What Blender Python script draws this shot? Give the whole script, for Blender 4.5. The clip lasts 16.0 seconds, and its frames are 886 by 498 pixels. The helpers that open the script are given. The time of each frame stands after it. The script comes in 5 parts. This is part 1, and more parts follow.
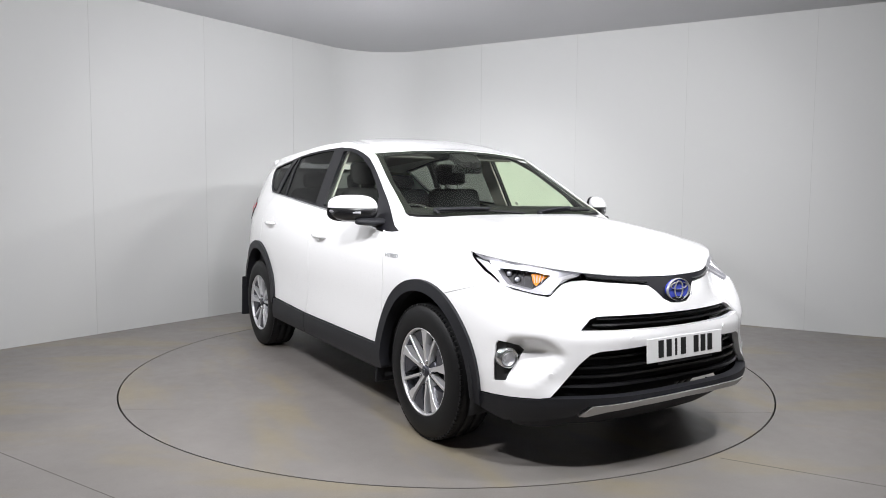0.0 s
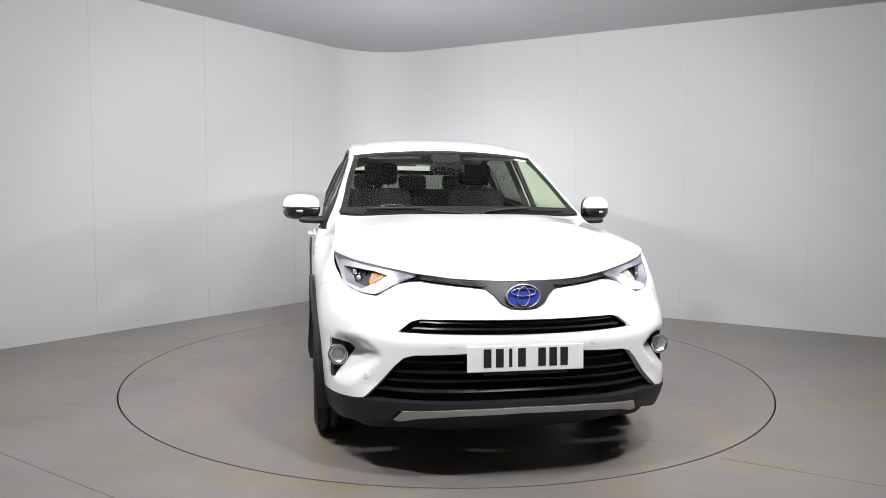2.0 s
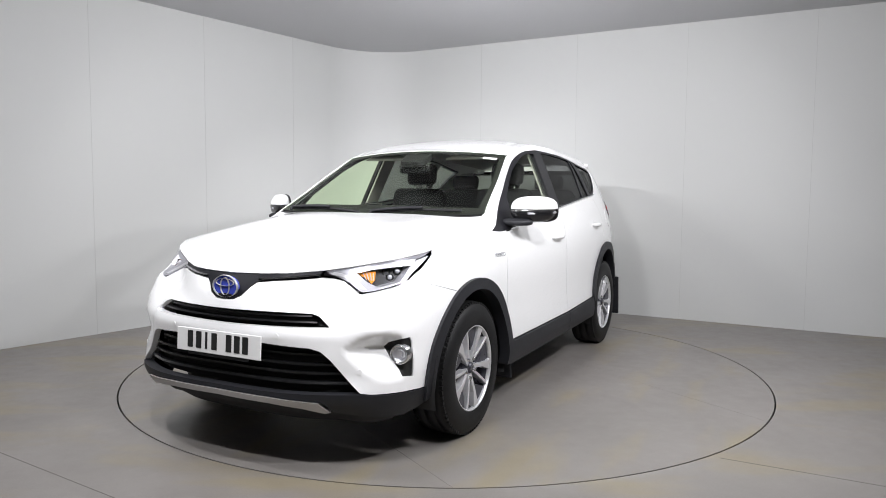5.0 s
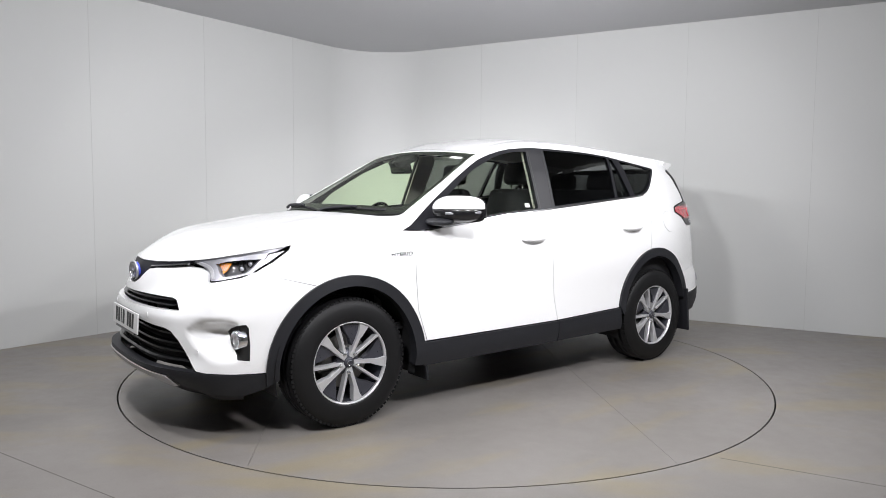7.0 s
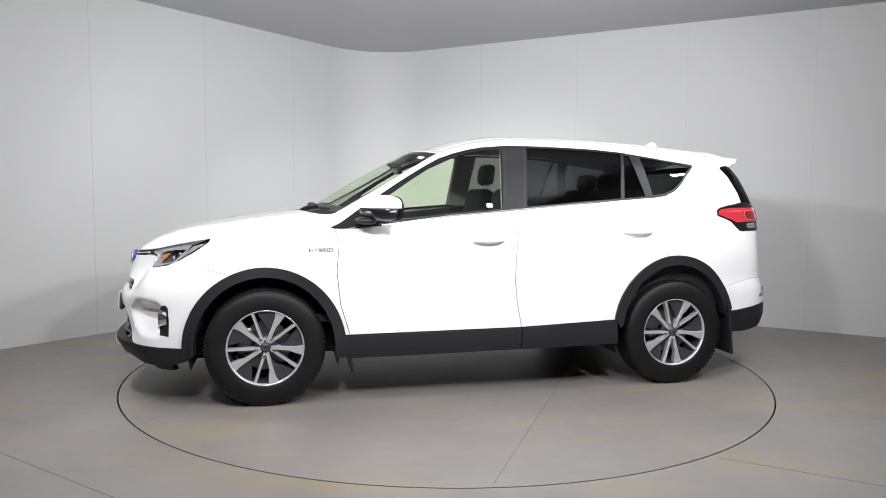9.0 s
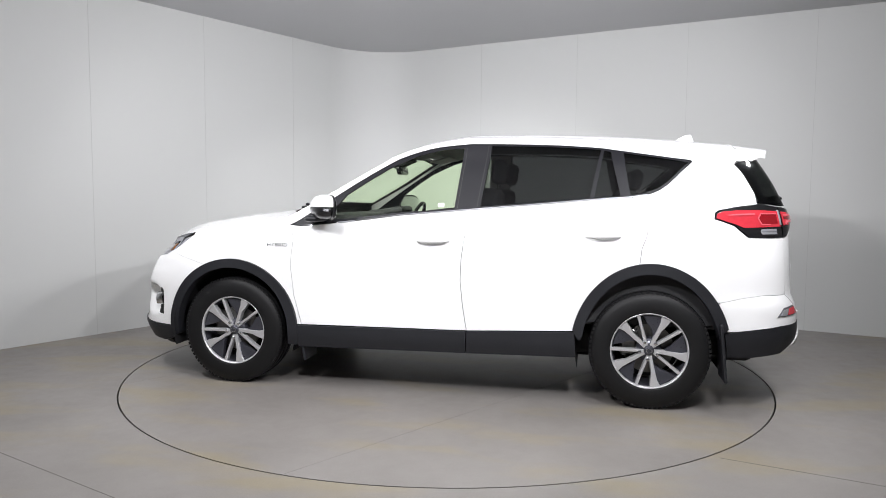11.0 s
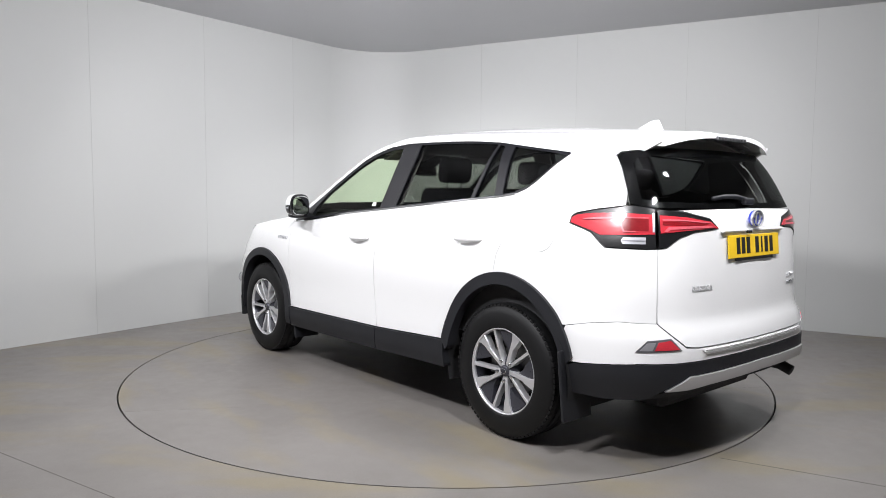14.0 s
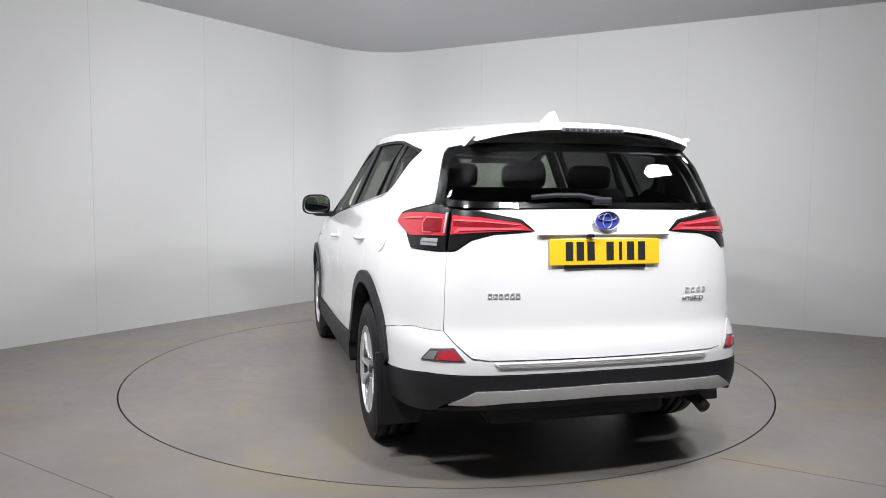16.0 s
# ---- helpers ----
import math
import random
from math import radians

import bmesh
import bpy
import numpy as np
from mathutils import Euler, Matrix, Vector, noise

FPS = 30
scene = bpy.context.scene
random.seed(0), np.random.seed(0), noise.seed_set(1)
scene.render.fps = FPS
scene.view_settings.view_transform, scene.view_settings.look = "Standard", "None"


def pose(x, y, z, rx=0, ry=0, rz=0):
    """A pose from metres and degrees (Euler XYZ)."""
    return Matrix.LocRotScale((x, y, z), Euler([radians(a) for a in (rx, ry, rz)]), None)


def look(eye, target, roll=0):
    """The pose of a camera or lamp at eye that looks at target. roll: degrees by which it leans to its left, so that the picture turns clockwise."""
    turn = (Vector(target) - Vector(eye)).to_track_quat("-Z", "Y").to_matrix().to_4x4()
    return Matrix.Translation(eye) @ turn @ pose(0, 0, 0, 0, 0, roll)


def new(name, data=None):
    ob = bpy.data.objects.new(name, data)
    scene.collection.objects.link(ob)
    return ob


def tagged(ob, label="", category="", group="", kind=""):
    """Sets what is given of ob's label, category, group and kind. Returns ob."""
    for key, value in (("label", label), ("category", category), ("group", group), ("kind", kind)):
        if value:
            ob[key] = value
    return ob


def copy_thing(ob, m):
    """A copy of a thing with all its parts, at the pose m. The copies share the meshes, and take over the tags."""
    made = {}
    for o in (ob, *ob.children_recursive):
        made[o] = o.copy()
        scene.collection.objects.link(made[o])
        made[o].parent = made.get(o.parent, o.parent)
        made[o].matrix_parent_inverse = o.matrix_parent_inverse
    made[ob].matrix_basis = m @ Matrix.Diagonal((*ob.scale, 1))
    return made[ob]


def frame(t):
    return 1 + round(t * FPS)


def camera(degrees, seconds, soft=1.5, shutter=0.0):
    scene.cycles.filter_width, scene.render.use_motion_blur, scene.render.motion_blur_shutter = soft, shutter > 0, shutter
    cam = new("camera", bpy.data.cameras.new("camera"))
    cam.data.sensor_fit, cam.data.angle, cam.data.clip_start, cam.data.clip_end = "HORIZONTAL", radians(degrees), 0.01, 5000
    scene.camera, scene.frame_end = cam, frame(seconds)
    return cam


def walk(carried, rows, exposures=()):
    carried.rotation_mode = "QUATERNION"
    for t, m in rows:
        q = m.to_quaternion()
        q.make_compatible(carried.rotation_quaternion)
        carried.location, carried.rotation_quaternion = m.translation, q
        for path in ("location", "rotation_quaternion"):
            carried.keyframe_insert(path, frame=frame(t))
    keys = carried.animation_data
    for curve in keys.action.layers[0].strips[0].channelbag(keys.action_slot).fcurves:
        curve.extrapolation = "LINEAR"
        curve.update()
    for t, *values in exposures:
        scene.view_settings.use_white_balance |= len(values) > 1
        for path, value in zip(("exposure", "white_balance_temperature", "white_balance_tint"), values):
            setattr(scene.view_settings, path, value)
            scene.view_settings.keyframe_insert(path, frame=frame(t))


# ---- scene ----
from mathutils import geometry

SECONDS = 16.0
cam = camera(64.0, SECONDS, soft=0.8)
EYE = Vector((0.0, -5.182, 1.266))
YAW, PITCH = radians(0.32), radians(-4.48)
AHEAD = Vector((-math.sin(YAW) * math.cos(PITCH), math.cos(YAW) * math.cos(PITCH), math.sin(PITCH)))
STAND = look(EYE, EYE + AHEAD, 0.47)
walk(cam, [(0.0, STAND), (SECONDS, STAND)])

# The turntable's heading, in degrees, at each time
TURN = [
    (0.0, -57.51), (0.5, -60.98), (1.0, -66.46), (1.5, -72.47), (2.0, -79.11),
    (2.5, -85.07), (3.0, -91.54), (3.5, -97.64), (4.0, -104.13), (4.2, -106.64),
    (6.3, -133.26), (6.5, -135.62), (7.0, -142.14), (7.5, -148.09), (8.0, -154.45),
    (8.5, -160.54), (9.0, -166.78), (9.2, -169.25), (11.3, -194.86), (11.5, -197.27),
    (12.0, -203.87), (12.5, -209.91), (13.0, -216.45), (13.5, -222.48), (14.0, -229.02),
    (14.5, -235.06), (15.0, -241.60), (15.5, -247.70), (16.0, -254.28),
]
SIDE = -0.073      # the car stands this far off the turntable's axis

# ---- light ----
world = bpy.data.worlds.new("world")
world.use_nodes = True
world.node_tree.nodes["Background"].inputs[0].default_value = (0.02, 0.02, 0.02, 1)
world.node_tree.nodes["Background"].inputs[1].default_value = 0.2
scene.world = world


def softbox_light(name, eye, target, wide, high, watts, spread):
    data = bpy.data.lights.new(name, "AREA")
    data.shape, data.size, data.size_y, data.energy = "RECTANGLE", wide, high, watts
    data.color = (0.968, 0.966, 1.0)
    data.spread = radians(spread)
    ob = new(name, data)
    ob.matrix_world = look(eye, target)
    return ob


# AT_CAR: panels hung in a ring round the turntable, just above the camera's view
# AT_WALL and AT_CORNER: unseen lamps added to brighten the corner behind the car
AT_CAR, AT_CORNER, AT_WALL = (0.0, 0.3, 0.9), (-0.2, 2.0, 0.2), (-0.9, 3.5, 2.1)
for x, y, z, watts, aim, spread in ((2.75, -0.75, 2.62, 28, AT_CAR, 165), (2.15, -2.15, 2.62, 43, AT_CAR, 165), (0.9, -3.3, 2.62, 58, AT_CAR, 165), (-0.9, -3.3, 2.62, 54, AT_CAR, 165),
                                    (-2.1, -2.0, 2.62, 36, AT_CAR, 165), (-2.65, -0.65, 2.62, 25, AT_CAR, 165), (0.4, -3.4, 2.80, 3, AT_WALL, 62), (-0.4, -3.4, 2.80, 3, AT_WALL, 62),
                                    (1.2, 0.95, 2.94, 7, AT_CORNER, 115), (-0.3, 0.95, 2.94, 18, AT_CORNER, 110), (-1.4, 0.95, 2.94, 9, AT_CORNER, 110)):
    softbox_light("panel_and_fill_light", (x, y, z), aim, 0.34, 0.10, watts, spread)
scene.view_settings.exposure = -0.06


# ---- materials ----
def material(name):
    m = bpy.data.materials.new(name)
    m.use_nodes = True
    return m, m.node_tree, m.node_tree.nodes["Principled BSDF"]


def put(tree, node, **sockets):
    n = tree.nodes.new(node)
    for key, value in sockets.items():
        n.inputs[key.replace("_", " ")].default_value = value
    return n


def surface(name, colour, rough=0.5, metal=0.0, vary=0.06, scale=6.0, fine=90.0, bump=0.05, coat=0.0, specular=0.5, spread=0.08, random_shade=0.0):
    """A plain surface: colour that drifts at two scales, uneven gloss and a fine relief."""
    m, tree, p = material(name)
    link = tree.links.new
    at = tree.nodes.new("ShaderNodeTexCoord")
    big = put(tree, "ShaderNodeTexNoise", Scale=scale, Detail=4.0)
    small = put(tree, "ShaderNodeTexNoise", Scale=fine, Detail=3.0)
    link(at.outputs["Object"], big.inputs["Vector"])
    link(at.outputs["Object"], small.inputs["Vector"])
    add = tree.nodes.new("ShaderNodeMath")
    add.operation = "ADD"
    link(big.outputs["Fac"], add.inputs[0])
    link(small.outputs["Fac"], add.inputs[1])
    ramp = tree.nodes.new("ShaderNodeMapRange")
    ramp.inputs["From Min"].default_value, ramp.inputs["From Max"].default_value = 0.6, 1.4
    ramp.inputs["To Min"].default_value, ramp.inputs["To Max"].default_value = 1 - vary, 1 + vary
    link(add.outputs[0], ramp.inputs["Value"])
    shade = tree.nodes.new("ShaderNodeVectorMath")
    shade.operation = "SCALE"
    shade.inputs[0].default_value = colour
    link(ramp.outputs["Result"], shade.inputs["Scale"])
    link(shade.outputs[0], p.inputs["Base Color"])
    gloss = tree.nodes.new("ShaderNodeMapRange")
    gloss.inputs["To Min"].default_value, gloss.inputs["To Max"].default_value = max(rough - spread, 0.0), min(rough + spread, 1.0)
    link(small.outputs["Fac"], gloss.inputs["Value"])
    link(gloss.outputs["Result"], p.inputs["Roughness"])
    if bump:
        relief = put(tree, "ShaderNodeBump", Strength=bump, Distance=0.002)
        link(small.outputs["Fac"], relief.inputs["Height"])
        link(relief.outputs["Normal"], p.inputs["Normal"])
    p.inputs["Metallic"].default_value = metal
    p.inputs["Specular IOR Level"].default_value = specular
    p.inputs["Coat Weight"].default_value = coat
    p.inputs["Coat Roughness"].default_value = 0.03
    return m


def floor_material(name, stains):
    """Grey floor paint: cloudy, with ochre stains in broad patches and fine scuffs."""
    m, tree, p = material(name)
    link = tree.links.new
    at = tree.nodes.new("ShaderNodeTexCoord")
    cloud = put(tree, "ShaderNodeTexNoise", Scale=1.3, Detail=5.0, Roughness=0.6)
    grain = put(tree, "ShaderNodeTexNoise", Scale=140.0, Detail=3.0)
    scuff = put(tree, "ShaderNodeTexNoise", Scale=9.0, Detail=6.0, Roughness=0.7)
    stretch = put(tree, "ShaderNodeMapping")
    stretch.inputs["Scale"].default_value = (1.0, 3.0, 1.0)
    link(at.outputs["Object"], stretch.inputs["Vector"])
    blot = put(tree, "ShaderNodeTexNoise", Scale=0.9, Detail=3.0)
    for n in (cloud, grain, scuff):
        link(at.outputs["Object"], n.inputs["Vector"])
    link(stretch.outputs[0], blot.inputs["Vector"])
    base = tree.nodes.new("ShaderNodeValToRGB")
    base.color_ramp.elements[0].position, base.color_ramp.elements[1].position = 0.3, 0.7
    base.color_ramp.elements[0].color, base.color_ramp.elements[1].color = (*FLOOR_DARK, 1), (*FLOOR_LIGHT, 1)
    link(cloud.outputs["Fac"], base.inputs["Fac"])
    mask = tree.nodes.new("ShaderNodeMapRange")
    mask.inputs["From Min"].default_value, mask.inputs["From Max"].default_value = stains, stains + 0.14
    mask.inputs["To Max"].default_value = 0.62
    link(blot.outputs["Fac"], mask.inputs["Value"])
    mix = tree.nodes.new("ShaderNodeMix")
    mix.data_type = "RGBA"
    mix.inputs["B"].default_value = (0.25, 0.21, 0.13, 1)
    link(mask.outputs["Result"], mix.inputs["Factor"])
    link(base.outputs["Color"], mix.inputs["A"])
    speck = tree.nodes.new("ShaderNodeMapRange")
    speck.inputs["From Min"].default_value, speck.inputs["From Max"].default_value = 0.3, 0.7
    speck.inputs["To Min"].default_value, speck.inputs["To Max"].default_value = 0.93, 1.07
    link(grain.outputs["Fac"], speck.inputs["Value"])
    out = tree.nodes.new("ShaderNodeVectorMath")
    out.operation = "SCALE"
    link(mix.outputs["Result"], out.inputs[0])
    link(speck.outputs["Result"], out.inputs["Scale"])
    link(out.outputs[0], p.inputs["Base Color"])
    gloss = tree.nodes.new("ShaderNodeMapRange")
    gloss.inputs["To Min"].default_value, gloss.inputs["To Max"].default_value = 0.28, 0.5
    link(scuff.outputs["Fac"], gloss.inputs["Value"])
    link(gloss.outputs["Result"], p.inputs["Roughness"])
    relief = put(tree, "ShaderNodeBump", Strength=0.08, Distance=0.002)
    link(grain.outputs["Fac"], relief.inputs["Height"])
    link(relief.outputs["Normal"], p.inputs["Normal"])
    return m


FLOOR_DARK, FLOOR_LIGHT = (0.180, 0.166, 0.154), (0.232, 0.216, 0.203)
WALL = surface("wall_laminate", (0.555, 0.562, 0.552), rough=0.55, vary=0.015, scale=0.8, fine=200, bump=0.02, spread=0.04)
CEILING = surface("ceiling_paint", (0.47, 0.47, 0.49), rough=0.35, vary=0.03, scale=0.7, fine=160, bump=0.03)
FLOOR = floor_material("floor_paint", 0.50)
DISC = floor_material("turntable_paint", 0.51)
SEAM = surface("seam_shadow_gap", (0.012, 0.012, 0.012), rough=0.8, bump=0)
JOINT = surface("panel_joint", (0.49, 0.495, 0.485), rough=0.6, bump=0)
SCRATCH = surface("floor_joint", (0.12, 0.11, 0.10), rough=0.7, bump=0)

# ---- room ----
def solid(name, bm, mat, label="", category="", kind="structure", smooth=False):
    bmesh.ops.recalc_face_normals(bm, faces=bm.faces)
    me = bpy.data.meshes.new(name)
    bm.to_mesh(me)
    bm.free()
    me.materials.append(mat)
    if smooth:
        me.polygons.foreach_set("use_smooth", [True] * len(me.polygons))
    return tagged(new(name, me), label, category, kind=kind)


def slab(bm, pts, z0, z1):
    """An upright prism over the outline pts."""
    low = [bm.verts.new((x, y, z0)) for x, y in pts]
    top = [bm.verts.new((x, y, z1)) for x, y in pts]
    bm.faces.new(low[::-1])
    bm.faces.new(top)
    for a in range(len(pts)):
        b = (a + 1) % len(pts)
        bm.faces.new((low[a], low[b], top[b], top[a]))


HEIGHT = 2.98
N_LEFT, K_LEFT = Vector((-0.808, 0.589)).normalized(), 3.074
N_RIGHT, K_RIGHT = Vector((0.4824, 0.8759)).normalized(), 2.935
ALONG_LEFT, ALONG_RIGHT = Vector((-N_LEFT.y, N_LEFT.x)), Vector((N_RIGHT.y, -N_RIGHT.x))
det = N_LEFT.x * N_RIGHT.y - N_LEFT.y * N_RIGHT.x
CORNER = Vector(((K_LEFT * N_RIGHT.y - K_RIGHT * N_LEFT.y) / det, (N_LEFT.x * K_RIGHT - N_RIGHT.x * K_LEFT) / det))
BEND = 0.82
REACH = BEND * math.tan(math.acos(N_LEFT.dot(N_RIGHT)) / 2)
CENTRE = CORNER + ALONG_LEFT * REACH - N_LEFT * BEND
LONG = 9.6


def bend_point(k, steps, radius):
    a0, a1 = math.atan2(N_LEFT.y, N_LEFT.x), math.atan2(N_RIGHT.y, N_RIGHT.x)
    a = a0 + (a1 - a0) * k / steps
    return CENTRE + Vector((math.cos(a), math.sin(a))) * radius


def wall_run(name, points, thick_out, label):
    """A wall along inner points, with thickness away from the room."""
    bm = bmesh.new()
    slab(bm, points + thick_out[::-1], 0.0, HEIGHT)
    return solid(name, bm, WALL, label, "wall")


left_start, right_start = CORNER + ALONG_LEFT * REACH, CORNER + ALONG_RIGHT * REACH
left_end, right_end = CORNER + ALONG_LEFT * LONG, CORNER + ALONG_RIGHT * LONG
back_point = left_end + ALONG_RIGHT * LONG
T = 0.12
wall_run("wall_left", [left_start, left_end], [left_start + N_LEFT * T, left_end + N_LEFT * T], "pale grey laminate studio wall in upright panels")
wall_run("wall_right", [right_start, right_end], [right_start + N_RIGHT * T, right_end + N_RIGHT * T], "pale grey laminate studio wall in upright panels")
bm = bmesh.new()
STEPS = 64
slab(bm, [bend_point(k, STEPS, BEND) for k in range(STEPS + 1)] + [bend_point(k, STEPS, BEND + T) for k in range(STEPS, -1, -1)], 0, HEIGHT)
wall_corner = solid("wall_corner", bm, WALL, "pale grey rounded wall corner of the studio", "wall")
wall_run("wall_back_left", [left_end, back_point], [left_end + ALONG_LEFT * T, back_point + ALONG_LEFT * T], "plain pale grey wall behind the camera")
wall_run("wall_back_right", [right_end, back_point], [right_end + ALONG_RIGHT * T, back_point + ALONG_RIGHT * T], "plain pale grey wall beside the camera")

# Joints between the wall panels, a thin cover strip each
def wall_joint(start, along, normal, metres):
    bm = bmesh.new()
    c = start + along * metres
    a, b = c - along * 0.0022, c + along * 0.0022
    slab(bm, [a - normal * 0.0015, b - normal * 0.0015, b + normal * 0.001, a + normal * 0.001], 0.0, HEIGHT - 0.002)
    tagged(solid("wall_joint", bm, JOINT), "thin grey joint between wall panels", "wall joint", "wall joints")


seam = Vector((-1.733, 2.84)) - CORNER
first = seam.dot(ALONG_LEFT)
for k in range(6):
    wall_joint(CORNER, ALONG_LEFT, N_LEFT, first + 1.145 * k)
first = (Vector((0.381, 3.141)) - CORNER).dot(ALONG_RIGHT)
for k in range(7):
    wall_joint(CORNER, ALONG_RIGHT, N_RIGHT, first + 1.145 * k)

outline = [bend_point(k, STEPS, BEND + T) for k in range(STEPS + 1)] + [right_end + N_RIGHT * T + ALONG_RIGHT * T, back_point + ALONG_RIGHT * T + ALONG_LEFT * T, left_end + N_LEFT * T + ALONG_LEFT * T]
bm = bmesh.new()
slab(bm, outline, HEIGHT, HEIGHT + 0.1)
solid("ceiling", bm, CEILING, "mid grey painted studio ceiling", "ceiling")

# Floor with a round opening for the turntable
RADIUS, GAP = 2.222, 0.010
bm = bmesh.new()
inner, outer = [], []
ROUND = 240
for k in range(ROUND):
    a = 2 * math.pi * k / ROUND
    d = Vector((math.cos(a), math.sin(a)))
    inner.append((bm.verts.new((d.x * RADIUS, d.y * RADIUS, 0)), bm.verts.new((d.x * RADIUS, d.y * RADIUS, -0.05))))
    outer.append(bm.verts.new((d.x * 14, d.y * 14, 0)))
for k in range(ROUND):
    n = (k + 1) % ROUND
    bm.faces.new((inner[k][0], outer[k], outer[n], inner[n][0]))
    bm.faces.new((inner[k][1], inner[k][0], inner[n][0], inner[n][1]))
for normal, reach in ((N_LEFT, K_LEFT + T), (N_RIGHT, K_RIGHT + T), (ALONG_RIGHT, right_end.dot(ALONG_RIGHT) + T), (ALONG_LEFT, left_end.dot(ALONG_LEFT) + T)):
    bmesh.ops.bisect_plane(bm, geom=bm.verts[:] + bm.edges[:] + bm.faces[:], plane_co=(normal.x * reach, normal.y * reach, 0), plane_no=(normal.x, normal.y, 0), clear_outer=True)
solid("floor", bm, FLOOR, "smooth grey painted studio floor with faint ochre stains", "floor")
bm = bmesh.new()
slab(bm, [(2.6 * math.cos(a), 2.6 * math.sin(a)) for a in [2 * math.pi * k / 48 for k in range(48)]], -0.1, -0.05)
solid("turntable_pit", bm, SEAM, "dark pit under the turntable rim", "floor")

# The turntable: three steel plates side by side on a round base
turntable = tagged(new("turntable"), "round grey painted turntable set flush in the floor", "turntable")


def disc_strip(low, high, z0, z1):
    """The part of the disc between two parallel joints."""
    r = RADIUS - GAP
    way = Vector((0.853, -0.522))
    bm = bmesh.new()
    slab(bm, [(r * math.cos(a), r * math.sin(a)) for a in [2 * math.pi * k / ROUND for k in range(ROUND)]], z0, z1)
    for sign, at in ((-1, low), (1, high)):
        if abs(at) < r:
            cut = bmesh.ops.bisect_plane(bm, geom=bm.verts[:] + bm.edges[:] + bm.faces[:], plane_co=(way.x * at, way.y * at, 0), plane_no=(way.x * sign, way.y * sign, 0), clear_outer=True)
            bmesh.ops.holes_fill(bm, edges=[e for e in cut["geom_cut"] if isinstance(e, bmesh.types.BMEdge)], sides=0)
    return bm


for name, low, high, z0, z1, mat, label in (("base", -9, 9, -0.045, -0.020, SEAM, "dark round base"), ("plate", -9, -0.8808, -0.02, 0.0, DISC, ""), ("plate", -0.8792, 1.1292, -0.02, 0.0, DISC, ""), ("plate", 1.1308, 9, -0.02, 0.0, DISC, "")):
    ob = solid(name, disc_strip(low, high, z0, z1), mat, label or "grey painted steel plate of the turntable", kind="")
    ob.parent = turntable


def floor_joint(a, b, wide):
    """A faint joint in the floor paint."""
    a, b = Vector(a), Vector(b)
    n = Vector((a.y - b.y, b.x - a.x)).normalized() * wide / 2
    bm = bmesh.new()
    slab(bm, [a - n, b - n, b + n, a + n], -0.002, 0.0008)
    tagged(solid("floor_joint", bm, SCRATCH), "thin dark joint in the painted floor", "floor joint", "floor joints")


floor_joint((-2.75, -1.48), (-0.6, -2.83), 0.004)
floor_joint((1.33, -1.83), (3.4, -2.93), 0.004)

# ---- the car's shape ----
class Curve:
    """A smooth curve through (x, y...) points, x rising."""

    def __init__(self, pts):
        p = np.array(pts, float)
        self.x, self.y = p[:, 0], p[:, 1:]
        d = np.diff(self.y, axis=0) / np.diff(self.x)[:, None]
        m = np.zeros_like(self.y)
        m[0], m[-1] = d[0], d[-1]
        same = (d[:-1] * d[1:]) > 0
        w1 = (2 * np.diff(self.x)[1:] + np.diff(self.x)[:-1])[:, None]
        w2 = (np.diff(self.x)[1:] + 2 * np.diff(self.x)[:-1])[:, None]
        with np.errstate(divide="ignore", invalid="ignore"):
            h = (w1 + w2) / (w1 / d[:-1] + w2 / d[1:])
        m[1:-1] = np.where(same, np.nan_to_num(h), 0)
        self.m = m

    def __call__(self, x):
        x = np.clip(np.atleast_1d(np.asarray(x, float)), self.x[0], self.x[-1])
        i = np.clip(np.searchsorted(self.x, x) - 1, 0, len(self.x) - 2)
        h = self.x[i + 1] - self.x[i]
        t = ((x - self.x[i]) / h)[:, None]
        h = h[:, None]
        return (self.y[i] * (2 * t**3 - 3 * t**2 + 1) + self.m[i] * h * (t**3 - 2 * t**2 + t)
                + self.y[i + 1] * (3 * t**2 - 2 * t**3) + self.m[i + 1] * h * (t**3 - t**2))


# Plan of the body at its widest, from the nose's centre round the side to the tail's centre
PLAN = np.array([(2.250, 0), (2.24, 0.2), (2.205, 0.4), (2.13, 0.58), (2.02, 0.71), (1.86, 0.81), (1.62, 0.872), (1.25, 0.905), (0.7, 0.91), (0, 0.912),
                 (-0.7, 0.912), (-1.25, 0.908), (-1.6, 0.89), (-1.88, 0.85), (-2.075, 0.795), (-2.20, 0.69), (-2.268, 0.53), (-2.300, 0.28), (-2.310, 0)])


def round_plan():
    p = np.vstack([PLAN[1] * [1, -1], PLAN, PLAN[-2] * [1, -1]])
    out = []
    for k in range(1, len(p) - 2):
        a, b, c, d = p[k - 1:k + 3]
        for t in np.linspace(0, 1, 40, endpoint=False):
            out.append(0.5 * (2 * b + (c - a) * t + (2 * a - 5 * b + 4 * c - d) * t**2 + (3 * b - a - 3 * c + d) * t**3))
    out.append(PLAN[-1])
    return np.array(out)


PLAN_XY = round_plan()
PLAN_U = np.concatenate([[0], np.cumsum(np.hypot(*np.diff(PLAN_XY, axis=0).T))])
U_END = PLAN_U[-1]
tangent = np.gradient(PLAN_XY, PLAN_U, axis=0)
PLAN_N = np.stack([-tangent[:, 1], tangent[:, 0]], -1)
PLAN_N /= np.linalg.norm(PLAN_N, axis=1)[:, None]
PLAN_N *= np.sign((PLAN_N * -PLAN_XY).sum(1))[:, None]


